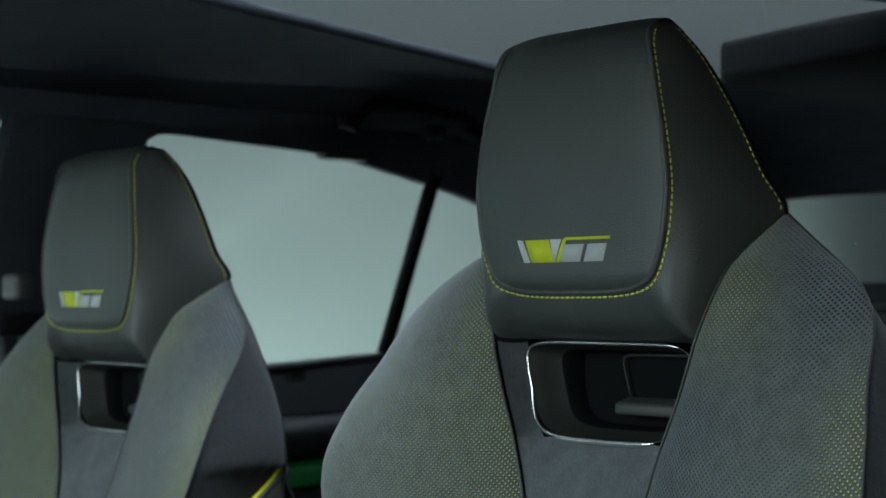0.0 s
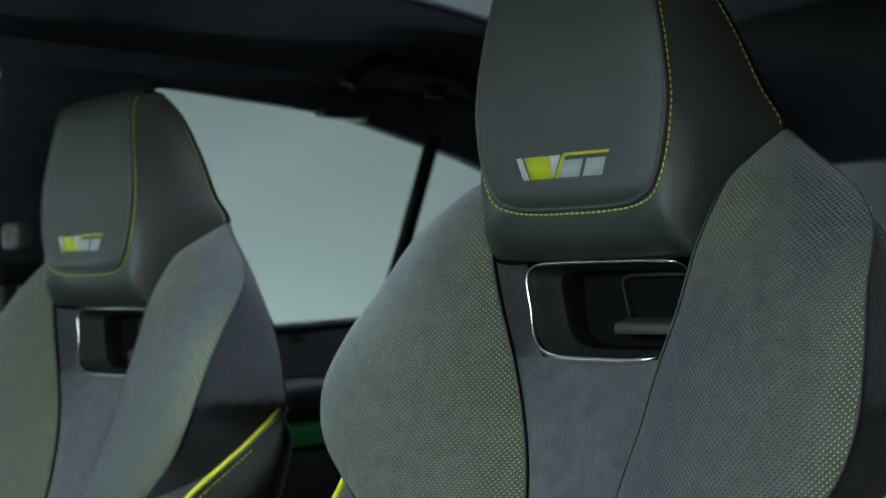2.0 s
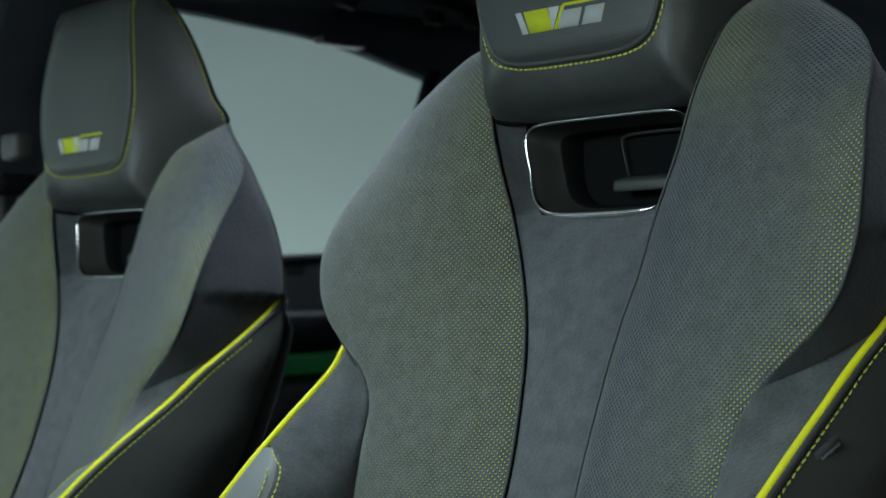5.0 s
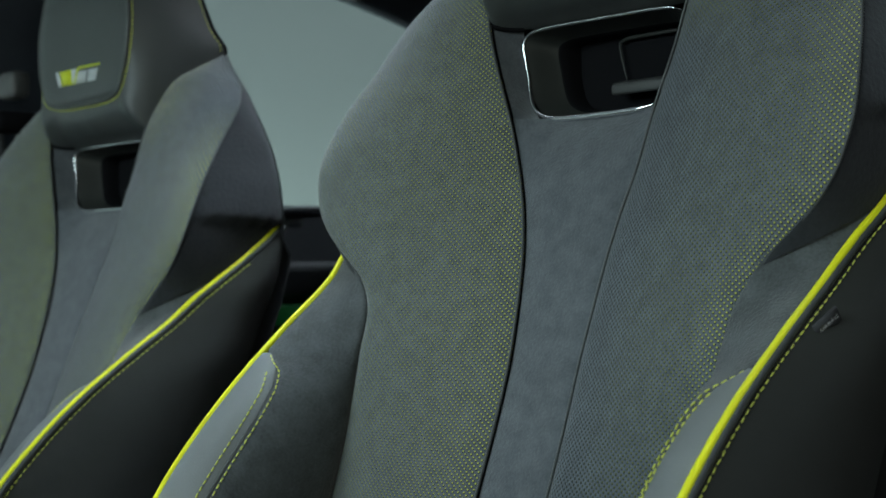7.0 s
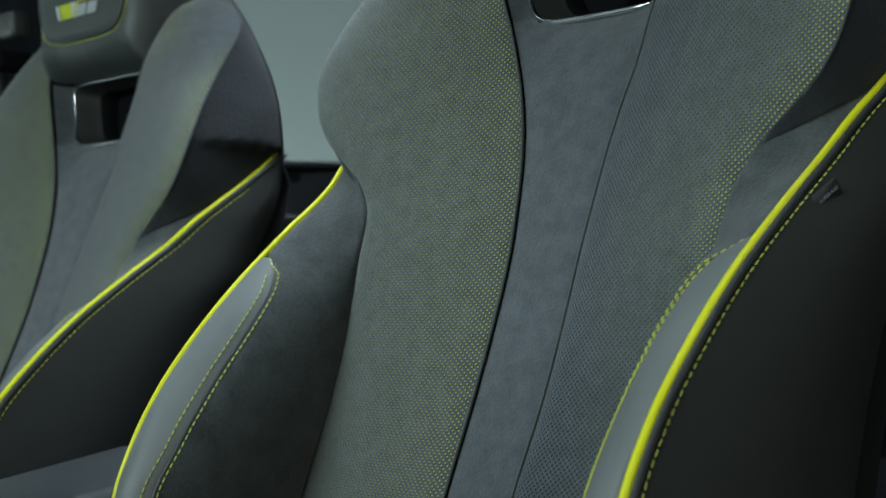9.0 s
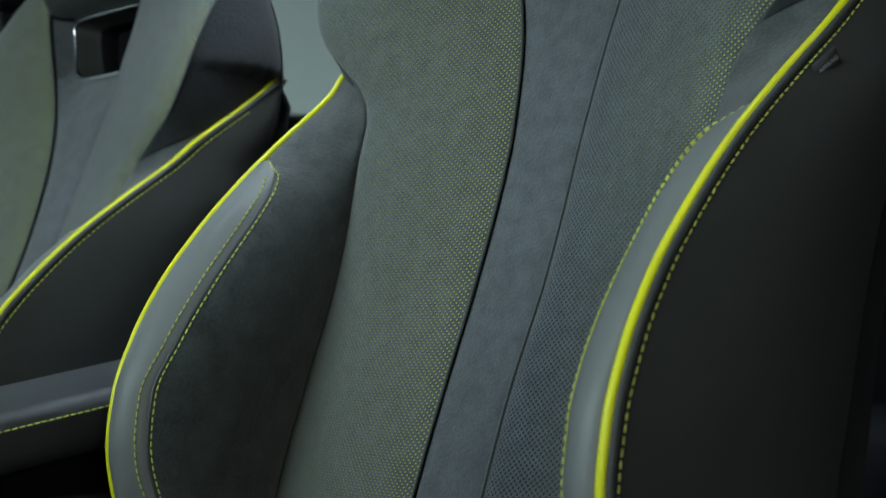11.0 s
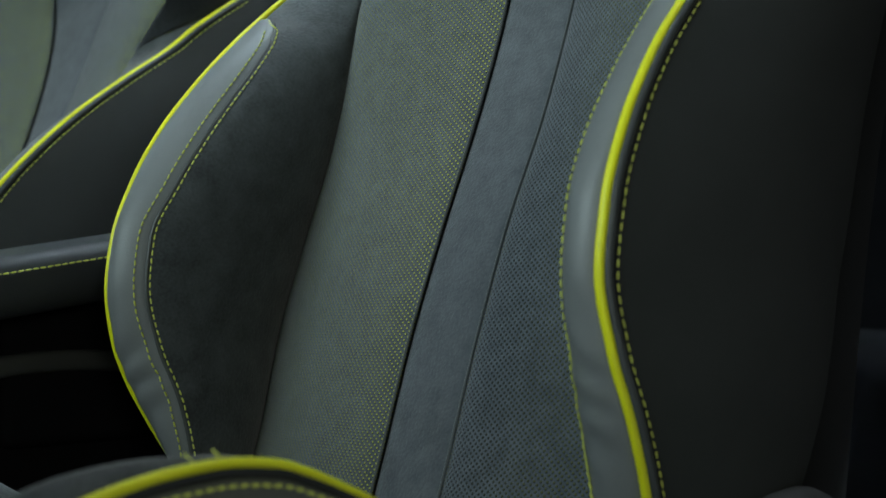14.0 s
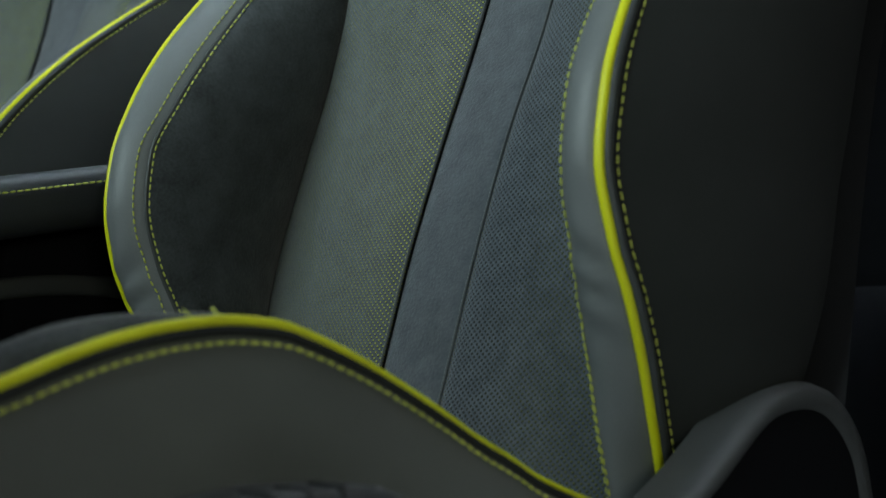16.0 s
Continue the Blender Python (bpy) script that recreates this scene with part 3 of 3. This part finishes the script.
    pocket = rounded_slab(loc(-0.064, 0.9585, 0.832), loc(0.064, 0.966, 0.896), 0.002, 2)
    part("dark_back_sheet", pocket, M_TUNNEL, seat, "added black sheet in place of the opening's dark depth")
    ledge = rounded_slab(loc(-0.016, 0.937, 0.845), loc(0.057, 0.9575, 0.855), 0.003, 3)
    for v in ledge.verts:
        v.co.z += 0.22 * (v.co.y + SEAT_Y - 0.947)
    part("inner_ledge", ledge, M_GREYPLASTIC, seat, "grey plastic ledge inside the opening")
    corner = [(0.056, 0.893), (0.020, 0.893), (-0.010, 0.8925), (-0.017, 0.890), (-0.0175, 0.885), (-0.013, 0.866), (-0.009, 0.853)]
    tube("inner_frame", [loc(u, 0.953, z - 0.002) for u, z in corner], [0.0020, 0.0020, 0.0018, 0.0014, 0.0011, 0.0009, 0.0008], M_FUNNEL, seat, "dark plastic inner frame", 8)

    # embroidered emblem of plain slanted shapes
    def patch(name, quad, mat):
        bm = bmesh.new()
        top = [bm.verts.new(loc(u, 0.8606 + 0.25 * u * u, z)) for u, z in quad]
        low = [bm.verts.new(loc(u, 0.8655, z)) for u, z in quad]
        bm.faces.new(top)
        for i in range(4):
            j = (i + 1) % 4
            bm.faces.new((top[i], low[i], low[j], top[j]))
        bmesh.ops.recalc_face_normals(bm, faces=bm.faces[:])
        return part(name, bm, mat, headpad)

    H, Lo = 0.9825, 0.9650
    patch("emblem_bar", [(-0.0489, H), (-0.0430, H), (-0.0355, Lo), (-0.0415, Lo)], M_WHITE)
    patch("emblem_block", [(-0.0405, H), (-0.0160, H), (-0.0110, Lo), (-0.0335, Lo)], M_LIMEFILL)
    patch("emblem_bar", [(-0.0148, H), (-0.0035, H), (-0.0105, Lo), (-0.0112, Lo + 0.002)], M_WHITE)
    patch("emblem_stripe", [(-0.0015, H), (0.0020, H), (-0.0055, Lo), (-0.0090, Lo)], M_LIMEFILL)
    patch("emblem_stripe", [(0.0005, H + 0.0012), (0.0440, H + 0.0012), (0.0435, H - 0.0010), (0.0000, H - 0.0010)], M_LIMEFILL)
    for a, b in ((-0.0045, 0.0145), (0.0185, 0.0365)):
        patch("emblem_bar", [(a + 0.0042, H - 0.0042), (b + 0.0042, H - 0.0042), (b, Lo), (a, Lo)], M_GREYFILL)

    # cushion
    cu_z = curve([0.1, 0.2, 0.285, 0.31, 0.335, 0.36, 0.385, 0.41, 0.425, 0.44, 0.46, 0.48, 0.5, 0.52, 0.54, 0.56, 0.62, 0.68], [0.275, 0.295, 0.3185, 0.3271, 0.3341, 0.3384, 0.3402, 0.3382, 0.3332, 0.3267, 0.3170, 0.3060, 0.2944, 0.2820, 0.2714, 0.2596, 0.2365, 0.2215])
    cu_u = curve([0.10, 0.38, 0.45, 0.68], [0.199, 0.206, 0.216, 0.236])

    def cushion_top(s, t):
        y = 0.10 + t * 0.60
        u = (2 * s - 1) * 0.125
        z = 0.262 - 0.045 * t + 0.008 * crown(s, 4) - 0.05 * max(0, 1 - t / 0.08) ** 2
        return (*loc(u, y, z), u, y)

    sheet("cushion_pad", cushion_top, 24, 40, M_PERF, seat, "perforated grey suede cushion")
    ys = [0.10 + 0.58 * i / 90 for i in range(91)]
    for sg in (-1, 1):
        def roll(s, t, sg=sg):
            y = 0.10 + t * 0.58
            zp, up = cu_z(y), cu_u(y)
            zi = 0.262 - 0.045 * t
            u = up + (0.125 - up) * s
            z = zp + (zi - zp) * (3 * s * s - 2 * s**3) + (0.006 + 0.022 * min(1.0, max(0.0, (0.43 - y) / 0.12))) * math.sin(math.pi * min(1, s * 1.9)) * (1 - s)
            return (*loc(sg * u, y, z), s * 0.1, y)

        sheet("cushion_bolster", roll, 20, 60, M_SUEDE_DARK, seat, "dark suede cushion bolster", flip=sg > 0)
        tube("cushion_piping", [loc(sg * (cu_u(y) + 0.001), y, cu_z(y) + 0.001) for y in ys], [float(np.interp(y, [0.30, 0.42, 0.54], [0.0031, 0.0025, 0.0015])) for y in ys], M_LIME, seat, "lime yellow leather piping", 12)
        tube("cushion_piping_edge", [loc(sg * (cu_u(y) + 0.0028), y, cu_z(y) - 0.0032) for y in ys], 0.0024, M_SIDE, seat, "black welt beside the piping", 8)
        stitches("cushion_stitching", [loc(sg * (cu_u(y) + 0.0060), y, cu_z(y) - 0.0082) for y in ys], M_THREAD, seat, "lime thread stitching", 0.0042, 0.0014, 0.0009)

        def skirt(s, t, sg=sg):
            y = 0.10 + t * 0.58
            u = cu_u(y) + 0.0035 + 0.022 * math.sin(math.pi * 0.5 * min(1, s * 1.5))
            z = cu_z(y) - 0.004 - s * (cu_z(y) - 0.10)
            return (*loc(sg * u, y, z), y, z)

        sheet("cushion_side", skirt, 20, 60, M_WEAVE_LIT, seat, "woven fabric cushion side, lightened for the light it catches", flip=sg < 0)
        for y0 in (0.372, 0.386):
            tube("cross_stitch", [loc(sg * (cu_u(y0) - 0.002 - 0.006 * k), y0 - 0.001 * k, cu_z(y0) + 0.002 + 0.0045 * k) for k in (0, 0.5, 1)], 0.0006, M_THREAD, seat, "", 6)

        # moulded cover of the recliner
        outline = [(0.592, 0.10), (0.592, 0.228), (0.600, 0.232), (0.627, 0.244), (0.652, 0.258), (0.673, 0.271), (0.694, 0.286), (0.716, 0.298), (0.746, 0.301), (0.769, 0.298), (0.789, 0.288), (0.809, 0.268), (0.824, 0.23), (0.824, 0.10)]
        dense = []
        for (ya, za), (yb, zb) in zip(outline[1:-1], outline[2:]):
            dense += [(ya + (yb - ya) * k / 4, za + (zb - za) * k / 4) for k in range(4)]
        ky = [p[0] for p in dense]
        kz = np.convolve(np.pad([p[1] for p in dense], 3, mode="edge"), np.ones(7) / 7, "valid")
        shape = [(0.592, 0.10)] + list(zip(ky, kz)) + [(0.82, 0.10)]
        loops = []
        for u, k in ((0.234, 0.0), (0.258, 0.0), (0.265, 0.002), (0.2685, 0.006), (0.2690, 0.012), (0.2670, 0.015)):
            loops.append([loc(sg * u, y + (0.69 - y) * k / 0.1, z + (0.20 - z) * k / 0.1) for y, z in shape])
        n = len(shape)
        verts = [p for l in loops for p in l]
        faces = [(r * n + i, r * n + (i + 1) % n, (r + 1) * n + (i + 1) % n, (r + 1) * n + i) for r in range(len(loops) - 1) for i in range(n)]
        cover_ob = link_mesh("recliner_cover", verts, faces, M_GREYPLASTIC, seat, "grey moulded plastic recliner cover")
        link_mesh("cover_shaded_face", loops[-1], [tuple(range(n))], M_TUNNEL, cover_ob, "face of the cover, its shade put into a black colour", smooth=False)

    bm = rounded_slab(loc(-0.20, 0.12, 0.06), loc(0.20, 0.66, 0.21), 0.02)
    part("cushion_base", bm, M_PLASTIC, seat, "black plastic seat base")
    for sg in (-1, 1):
        part("rail", rounded_slab(loc(sg * 0.17 - 0.025, 0.08, 0.0), loc(sg * 0.17 + 0.025, 0.78, 0.07), 0.006), M_PLASTIC, seat, "black seat rail")
    return seat


seat_near = build_seat()
RECLINE = radians(-2.8)
seat_far = copy_thing(seat_near, Matrix.Translation((SEAT_X - 0.745, 0.70 - 0.002, 0.25 - 0.028)) @ Matrix.Rotation(RECLINE, 4, "X") @ Matrix.Translation((0, SEAT_Y - 0.70, -0.25)))

# switch panel on the near seat's base
panel = part("switch_panel", plate([(0.335 - SEAT_Y, 0.19), (0.335 - SEAT_Y, 0.262), (0.346 - SEAT_Y, 0.271), (0.380 - SEAT_Y, 0.2735), (0.425 - SEAT_Y, 0.2715), (0.450 - SEAT_Y, 0.262), (0.475 - SEAT_Y, 0.235), (0.475 - SEAT_Y, 0.20)], 0, 0.215, 0.262, 0.004), M_GREYPLASTIC, seat_near, "grey plastic seat switch panel")
for k in range(3):
    part("switch", rounded_slab(loc(0.240, 0.366 + 0.018 * k, 0.269), loc(0.2626, 0.3685 + 0.018 * k, 0.2747), 0.001, 2), M_PLASTIC, panel)

# sewn-in side label
tag_m = Matrix.Translation(loc(0.2530, 0.806, 0.667)) @ Matrix(((0.45, 0.16, 0.88, 0), (0.62, -0.75, -0.20, 0), (0.63, 0.64, -0.43, 0), (0, 0, 0, 1))).to_3x3().to_4x4()
bm = bmesh.new()
slab(bm, (-0.0095, -0.006, -0.0012), (0.0095, 0.006, 0.0012), tag_m)
airbag = part("side_label", bm, M_LABEL, seat_near, "small black woven label")
fc = bpy.data.curves.new("label_text", "FONT")
fc.body, fc.size, fc.align_x, fc.align_y = "AIRBAG", 0.0046, "CENTER", "CENTER"
fo = bpy.data.objects.new("label_text", fc)
scene.collection.objects.link(fo)
me = bpy.data.meshes.new_from_object(fo.evaluated_get(bpy.context.evaluated_depsgraph_get()))
bpy.data.objects.remove(fo)
me.transform(tag_m @ Matrix.Translation((0, 0, 0.0017)))
me.materials.clear()
me.materials.append(M_LABELTEXT)
tx = new("lettering", me)
tx.parent = airbag

# ---- the car's cabin ----
def wall_x(z):
    """The far side of the cabin leans inwards towards the roof."""
    return -1.72 - (1.149 - z) * 0.52


def wp(y, z, off=0.0):
    return (wall_x(z) + off, y, z)


def wall_piece(name, outline, thick, mat, label="", bevel=0.0):
    """A panel of the leaning side wall from its (y, z) outline."""
    bm = plate(outline, 0, -thick, 0.0, bevel)
    for v in bm.verts:
        v.co.x += wall_x(v.co.z)
    return bm


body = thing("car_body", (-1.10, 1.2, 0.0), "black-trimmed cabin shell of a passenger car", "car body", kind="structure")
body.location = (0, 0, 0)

# rear window opening of the far side
TOP = curve([1.10, 1.14, 1.17, 1.32, 1.46, 1.70, 1.81, 2.05], [1.120, 1.150, 1.162, 1.156, 1.149, 1.114, 1.094, 1.03])
BOT = curve([1.0, 1.48, 1.74, 2.05], [0.805, 0.822, 0.832, 0.845])

ys = [1.06 + i * 0.99 / 40 for i in range(41)]
out = [(0.55, 0.30), (2.75, 0.30), (2.75, 0.86)] + [(y, BOT(y)) for y in ys[::-1]] + [(1.0, 0.803), (0.55, 0.78)]
part("door_card", wall_piece("door_card", out, 0.05, M_TRIM), M_TRIM, body, "dark rear door trim")
edge = [wp(y, BOT(y) - 0.004, 0.004) for y in ys]
tube("window_seal", edge, 0.008, M_PLASTIC, body, "black rubber window seal", 8)
rail = [(y, TOP(y)) for y in ys] + [(2.75, 0.86), (2.75, 1.30), (0.40, 1.30), (0.40, 1.165), (1.06, 1.165)]
part("roof_side", wall_piece("roof_side", rail, 0.04, M_HEADLINER), M_HEADLINER, body, "black fabric roof side trim")
pil = [(0.930, 0.75), (1.14, 0.75), (1.135, 0.95), (1.115, 1.10), (1.135, 1.17), (0.920, 1.17), (0.920, 0.95)]
bm = plate(pil, 0, 0, 0.03, 0.008)
for v in bm.verts:
    v.co.x += wall_x(v.co.z) - 0.002
part("centre_pillar", bm, M_HEADLINER, body, "black centre pillar trim")
bm = plate([(1.692, 1.125), (1.712, 1.125), (1.739, 0.82), (1.717, 0.82)], 0, -0.012, 0.008, 0.003)
for v in bm.verts:
    v.co.x += wall_x(v.co.z)
part("window_bar", bm, M_TUNNEL, body, "black upright bar between the panes")
bm = plate([(1.09, 0.79), (2.10, 0.79), (2.10, 1.17), (1.09, 1.17)], 0, -0.022, -0.018)
for v in bm.verts:
    v.co.x += wall_x(v.co.z)
glass = part("window_pane", bm, M_GLASS, body, "clear side window glass")
glass.visible_shadow = False
bm = plate([(0.30, 0.76), (0.95, 0.79), (0.95, 1.15), (0.30, 1.15)], 0, -0.022, -0.018)
for v in bm.verts:
    v.co.x += wall_x(v.co.z)
glass = part("window_pane", bm, M_GLASS, body, "clear side window glass")
glass.visible_shadow = False
bm = wall_piece("front", [(-0.5, 0.20), (0.56, 0.20), (0.95, 0.20), (0.95, 0.79), (-0.5, 0.76)], 0.05, M_TRIM)
part("front_door_card", bm, M_TRIM, body, "dark front door trim")

# armrest ledge and ambient light strip on the far rear door
part("door_ledge", rounded_slab((-1.96, 1.10, 0.68), (-1.80, 2.2, 0.735), 0.015), M_TRIM, body, "dark door ledge")
part("light_strip", rounded_slab((-1.86, 1.2, 0.638), (-1.80, 2.2, 0.668), 0.004), M_GREEN, body, "thin green ambient light strip")
part("door_pocket", rounded_slab((-1.95, 1.0, 0.25), (-1.80, 2.2, 0.632), 0.02), M_TRIM, body, "dark door pocket")

bm = rounded_slab((-0.006, -0.019, -0.009), (0.008, 0.019, 0.009), 0.005, 3)
bmesh.ops.translate(bm, vec=wp(1.54, 0.803), verts=bm.verts[:])
part("lock_button", bm, M_GREYPLASTIC, body, "small grey door lock plate")

# headliner: side slope from the window rail to the roof glass, rear header
def liner(s, t):
    y = -0.2 + t * 2.9
    edge_x = max(-1.43, min(-1.12, -1.250 - 0.256 * (y - 0.875)))
    x = -1.70 + s * (edge_x + 1.70)
    drop = 0.0 if y < 1.5 else (y - 1.5) ** 2 * 0.06
    z = 1.200 + 0.047 * math.sin(s * math.pi / 2) - drop
    return (x, y, z, x, y)


sheet("headliner_side", liner, 16, 40, M_HEADLINER, body, "black fabric headliner beside the roof glass")
tube("roof_glass_seal", [liner(1, i / 40)[:3] for i in range(30)], 0.007, M_HEADLINER, body, "black seal of the roof glass", 8)


def rear_liner(s, t):
    x = -1.68 + s * 1.30
    y = 1.82 + t * 0.80
    z = 1.245 - 0.02 * t - 0.11 * t**2
    return (x, y, z, x, y)


def near_liner(s, t):
    x, y, z, _, _ = liner(s, t)
    return (-2.20 - x, y, z, x, y)


sheet("headliner_near_side", near_liner, 16, 40, M_HEADLINER, body, "black fabric headliner beside the roof glass")
sheet("headliner_rear", rear_liner, 12, 20, M_HEADLINER, body, "black fabric rear headliner")
bm = plate([(-1.075, 1.56), (-1.05, 1.525), (-0.98, 1.505), (-0.85, 1.475), (-0.60, 1.45), (-0.38, 1.45), (-0.38, 1.90), (-1.09, 1.90), (-1.085, 1.70)], 2, 1.195, 1.243, 0.01)
part("roof_blind_housing", bm, M_TUNNEL, body, "black rounded housing behind the roof glass")
bm = plate([(-1.45, -0.1), (-0.38, -0.1), (-0.38, 1.9), (-1.45, 1.9)], 2, 1.262, 1.267)
glass = part("roof_glass", bm, M_GLASS, body, "panoramic roof glass")
glass.visible_shadow = False
part("near_roof_rail", rounded_slab((-0.46, -0.2, 1.16), (-0.34, 2.6, 1.27), 0.02), M_HEADLINER, body, "black near roof rail")

# tailgate with its window
for nm, lo, hi in (("tailgate_top", (-1.75, 2.60, 1.112), (-0.4, 2.70, 1.30)), ("tailgate_bottom", (-1.85, 2.60, 0.30), (-0.4, 2.74, 0.942)), ("tailgate_pillar", (-1.90, 2.58, 0.90), (-1.70, 2.72, 1.20))):
    part(nm, rounded_slab(lo, hi, 0.012), M_TRIM, body, "dark tailgate trim")
bm = rounded_slab((-1.75, 2.66, 0.93), (-0.4, 2.664, 1.12), 0.001, 1)
glass = part("rear_pane", bm, M_GLASS, body, "clear rear window glass")
glass.visible_shadow = False
part("front_light_block", rounded_slab((-1.90, -0.62, 0.0), (-0.36, -0.36, 0.80), 0.03), M_TRIM, body, "plain dark block, added unseen to shade the low seat parts")
part("cabin_floor", rounded_slab((-1.95, -0.6, -0.06), (-0.30, 2.7, 0.0), 0.005), M_CARPET, body, "black carpeted cabin floor")
part("parcel_shelf", rounded_slab((-1.80, 2.05, 0.86), (-0.42, 2.62, 0.90), 0.01), M_TRIM, body, "dark parcel shelf")
part("near_centre_pillar", rounded_slab((-0.34, 1.0, 0.0), (-0.28, 1.295, 1.16), 0.01), M_TUNNEL, body, "dark near centre pillar")
part("near_rear_panel", rounded_slab((-0.34, 1.3, 0.0), (-0.28, 2.7, 0.85), 0.01), M_TUNNEL, body, "dark near side panel")

# rear bench
bench = thing("rear_bench", (-1.12, 1.95, 0.0), "dark cloth rear bench seat behind the front seats", "rear seat")
for nm, lo, hi in (("bench_cushion", (-0.62, -0.50, 0.06), (0.66, 0.10, 0.36)), ("bench_backrest", (-0.62, 0.05, 0.25), (0.66, 0.22, 0.84))):
    part(nm, rounded_slab(lo, hi, 0.05, 4), M_SEATCLOTH, bench)
for x in (-0.36, 0.40):
    part("bench_headrest", rounded_slab((x - 0.12, 0.08, 0.84), (x + 0.12, 0.19, 0.93), 0.035, 4), M_SEATCLOTH, bench)
part("bench_foot", rounded_slab((-0.6, -0.4, 0.0), (0.6, 0.2, 0.08), 0.01), M_PLASTIC, bench)

# grab handle on the roof side
HX = -1.60
handle = thing("grab_handle", (HX, 1.54, 1.19), "black folded grab handle with a coat hook", "grab handle")
arch = [(0.0, y - 1.54, z - 1.19) for y, z in ((1.407, 1.172), (1.414, 1.185), (1.432, 1.203), (1.452, 1.213), (1.475, 1.217), (1.56, 1.213), (1.63, 1.207), (1.650, 1.202), (1.664, 1.192), (1.668, 1.177))]
tube("grip", arch, 0.0085, M_TUNNEL, handle, "black moulded grip", 10)
for y in (-0.135, 0.125):
    part("hinge", rounded_slab((-0.018, y - 0.012, -0.016), (0.006, y + 0.012, 0.004), 0.004, 2), M_TUNNEL, handle)
part("recess", rounded_slab((-0.022, -0.12, -0.012), (-0.012, 0.12, 0.014), 0.006, 2), M_HEADLINER, handle, "black recess plate")
for y in (0.030, 0.050):
    part("coat_hook", rounded_slab((-0.014, y - 0.006, -0.022), (0.004, y + 0.006, 0.000), 0.003, 2), M_TUNNEL, handle)

clip_ = thing("rail_clip", wp(1.49, 1.145, 0.004), "small black plastic clip on the window rail", "clip")
part("clip_body", rounded_slab((-0.012, -0.045, -0.006), (0.012, 0.045, 0.008), 0.004, 2), M_PLASTIC, clip_)

# belt guide on the centre pillar
belt = thing("seat_belt", (-1.700, 0.962, 0.905), "black seat belt with a grey height guide", "seat belt")
part("guide", rounded_slab((-0.02, -0.040, 0.030), (0.02, -0.014, 0.064), 0.007), M_GREYPLASTIC, belt, "grey metal belt guide")
part("cover", rounded_slab((-0.03, -0.060, -0.012), (0.02, 0.040, 0.014), 0.010), M_TUNNEL, belt, "black plastic guide cover")
ring_pts = [(0.0215, 0.024 + 0.007 * math.cos(math.pi * k / 8), 0.001 + 0.007 * math.sin(math.pi * k / 8)) for k in range(16)]
tube("bolt", ring_pts, 0.0012, M_GREYPLASTIC, belt, "dark round bolt cap", 6, True)
for k in range(3):
    fold = [(-0.008 + 0.007 * k, -0.046 + 0.024 * k + 0.006 * math.sin(2.2 * j + k), -0.014 - 0.05 * j) for j in range(7)]
    tube("webbing", fold, [0.008, 0.0085, 0.008, 0.0075, 0.008, 0.0085, 0.008], M_BELT, belt, "", 8)

# centre armrest between the seats
arm = thing("centre_armrest", (-1.10, 0.62, 0.0), "dark grey leather centre armrest with lime stitching", "armrest")


def lid(z0, z1, grow):
    bm = rounded_slab((-0.08 - grow, -0.30, z0), (0.08 + grow, 0.14, z1), 0.016, 4)
    for v in bm.verts:
        v.co.z += 0.15 * v.co.y
    return bm


part("lid", lid(0.410, 0.458, 0.0), M_ARMREST, arm, "grey leather armrest pad")
stitches("stitching", [(0.0815, -0.28 + 0.4 * i / 20, 0.445 + 0.15 * (-0.28 + 0.4 * i / 20)) for i in range(21)], M_THREAD, arm, "lime thread stitching", 0.005, 0.0012, 0.0008)
part("arm_post", rounded_slab((-0.04, -0.05, 0.3), (0.04, 0.12, 0.43), 0.01), M_TUNNEL, arm, "black armrest hinge post")
arch = [(-0.35 + 0.5 * i / 24, 0.376 - 0.9 * (-0.35 + 0.5 * i / 24) ** 2 * (1.4 if i < 17 else 1.0)) for i in range(25)]
band = arch + [(y, z - 0.017) for y, z in arch[::-1]]
part("console", plate([(-0.35, 0.0)] + [(y, z - 0.012) for y, z in arch] + [(0.15, 0.0)], 0, -0.066, 0.030, 0.006), M_TUNNEL, arm, "black console below the armrest")
part("console_rim", plate(band, 0, -0.07, 0.046, 0.005), M_GREYPLASTIC, arm, "grey moulded rim of the console")

# ---- the studio round the car ----
def hall_wall(name, lo, hi, mat=M_WALL, label="pale grey-green studio wall"):
    ob = part(name, rounded_slab(lo, hi, 0.01, 1), mat, None, label)
    return tagged(ob, kind="structure", category="wall")


hall_wall("wall_west", (-3.1, -5.0, -0.3), (-2.9, 6.2, 4.4))
hall_wall("wall_north", (-2.9, 6.0, -0.3), (4.6, 6.2, 4.4))
hall_wall("wall_east", (4.4, -5.0, -0.3), (4.6, 6.0, 4.4), M_DARK_WALL, "dark unseen wall, added to keep stray light down")
hall_wall("wall_south", (-2.9, -5.0, -0.3), (4.4, -4.8, 4.4), M_DARK_WALL, "dark unseen wall, added to keep stray light down")
tagged(part("ceiling", rounded_slab((-3.1, -5.0, 4.4), (4.6, 6.2, 4.5), 0.01, 1), M_WALL, None, "pale studio ceiling"), kind="structure", category="ceiling")
tagged(part("floor", rounded_slab((-60, -60, -0.40), (60, 60, -0.30), 0.01, 1), M_FLOOR, None, "grey studio floor"), kind="structure", category="floor")
tagged(part("added_glow_panel", rounded_slab((-2.8, -1.0, 4.24), (1.0, 5.8, 4.38), 0.01, 1), M_GLOW_PANEL, None, "large dim glowing panel, added unseen under the ceiling"), kind="structure", category="lightbox")
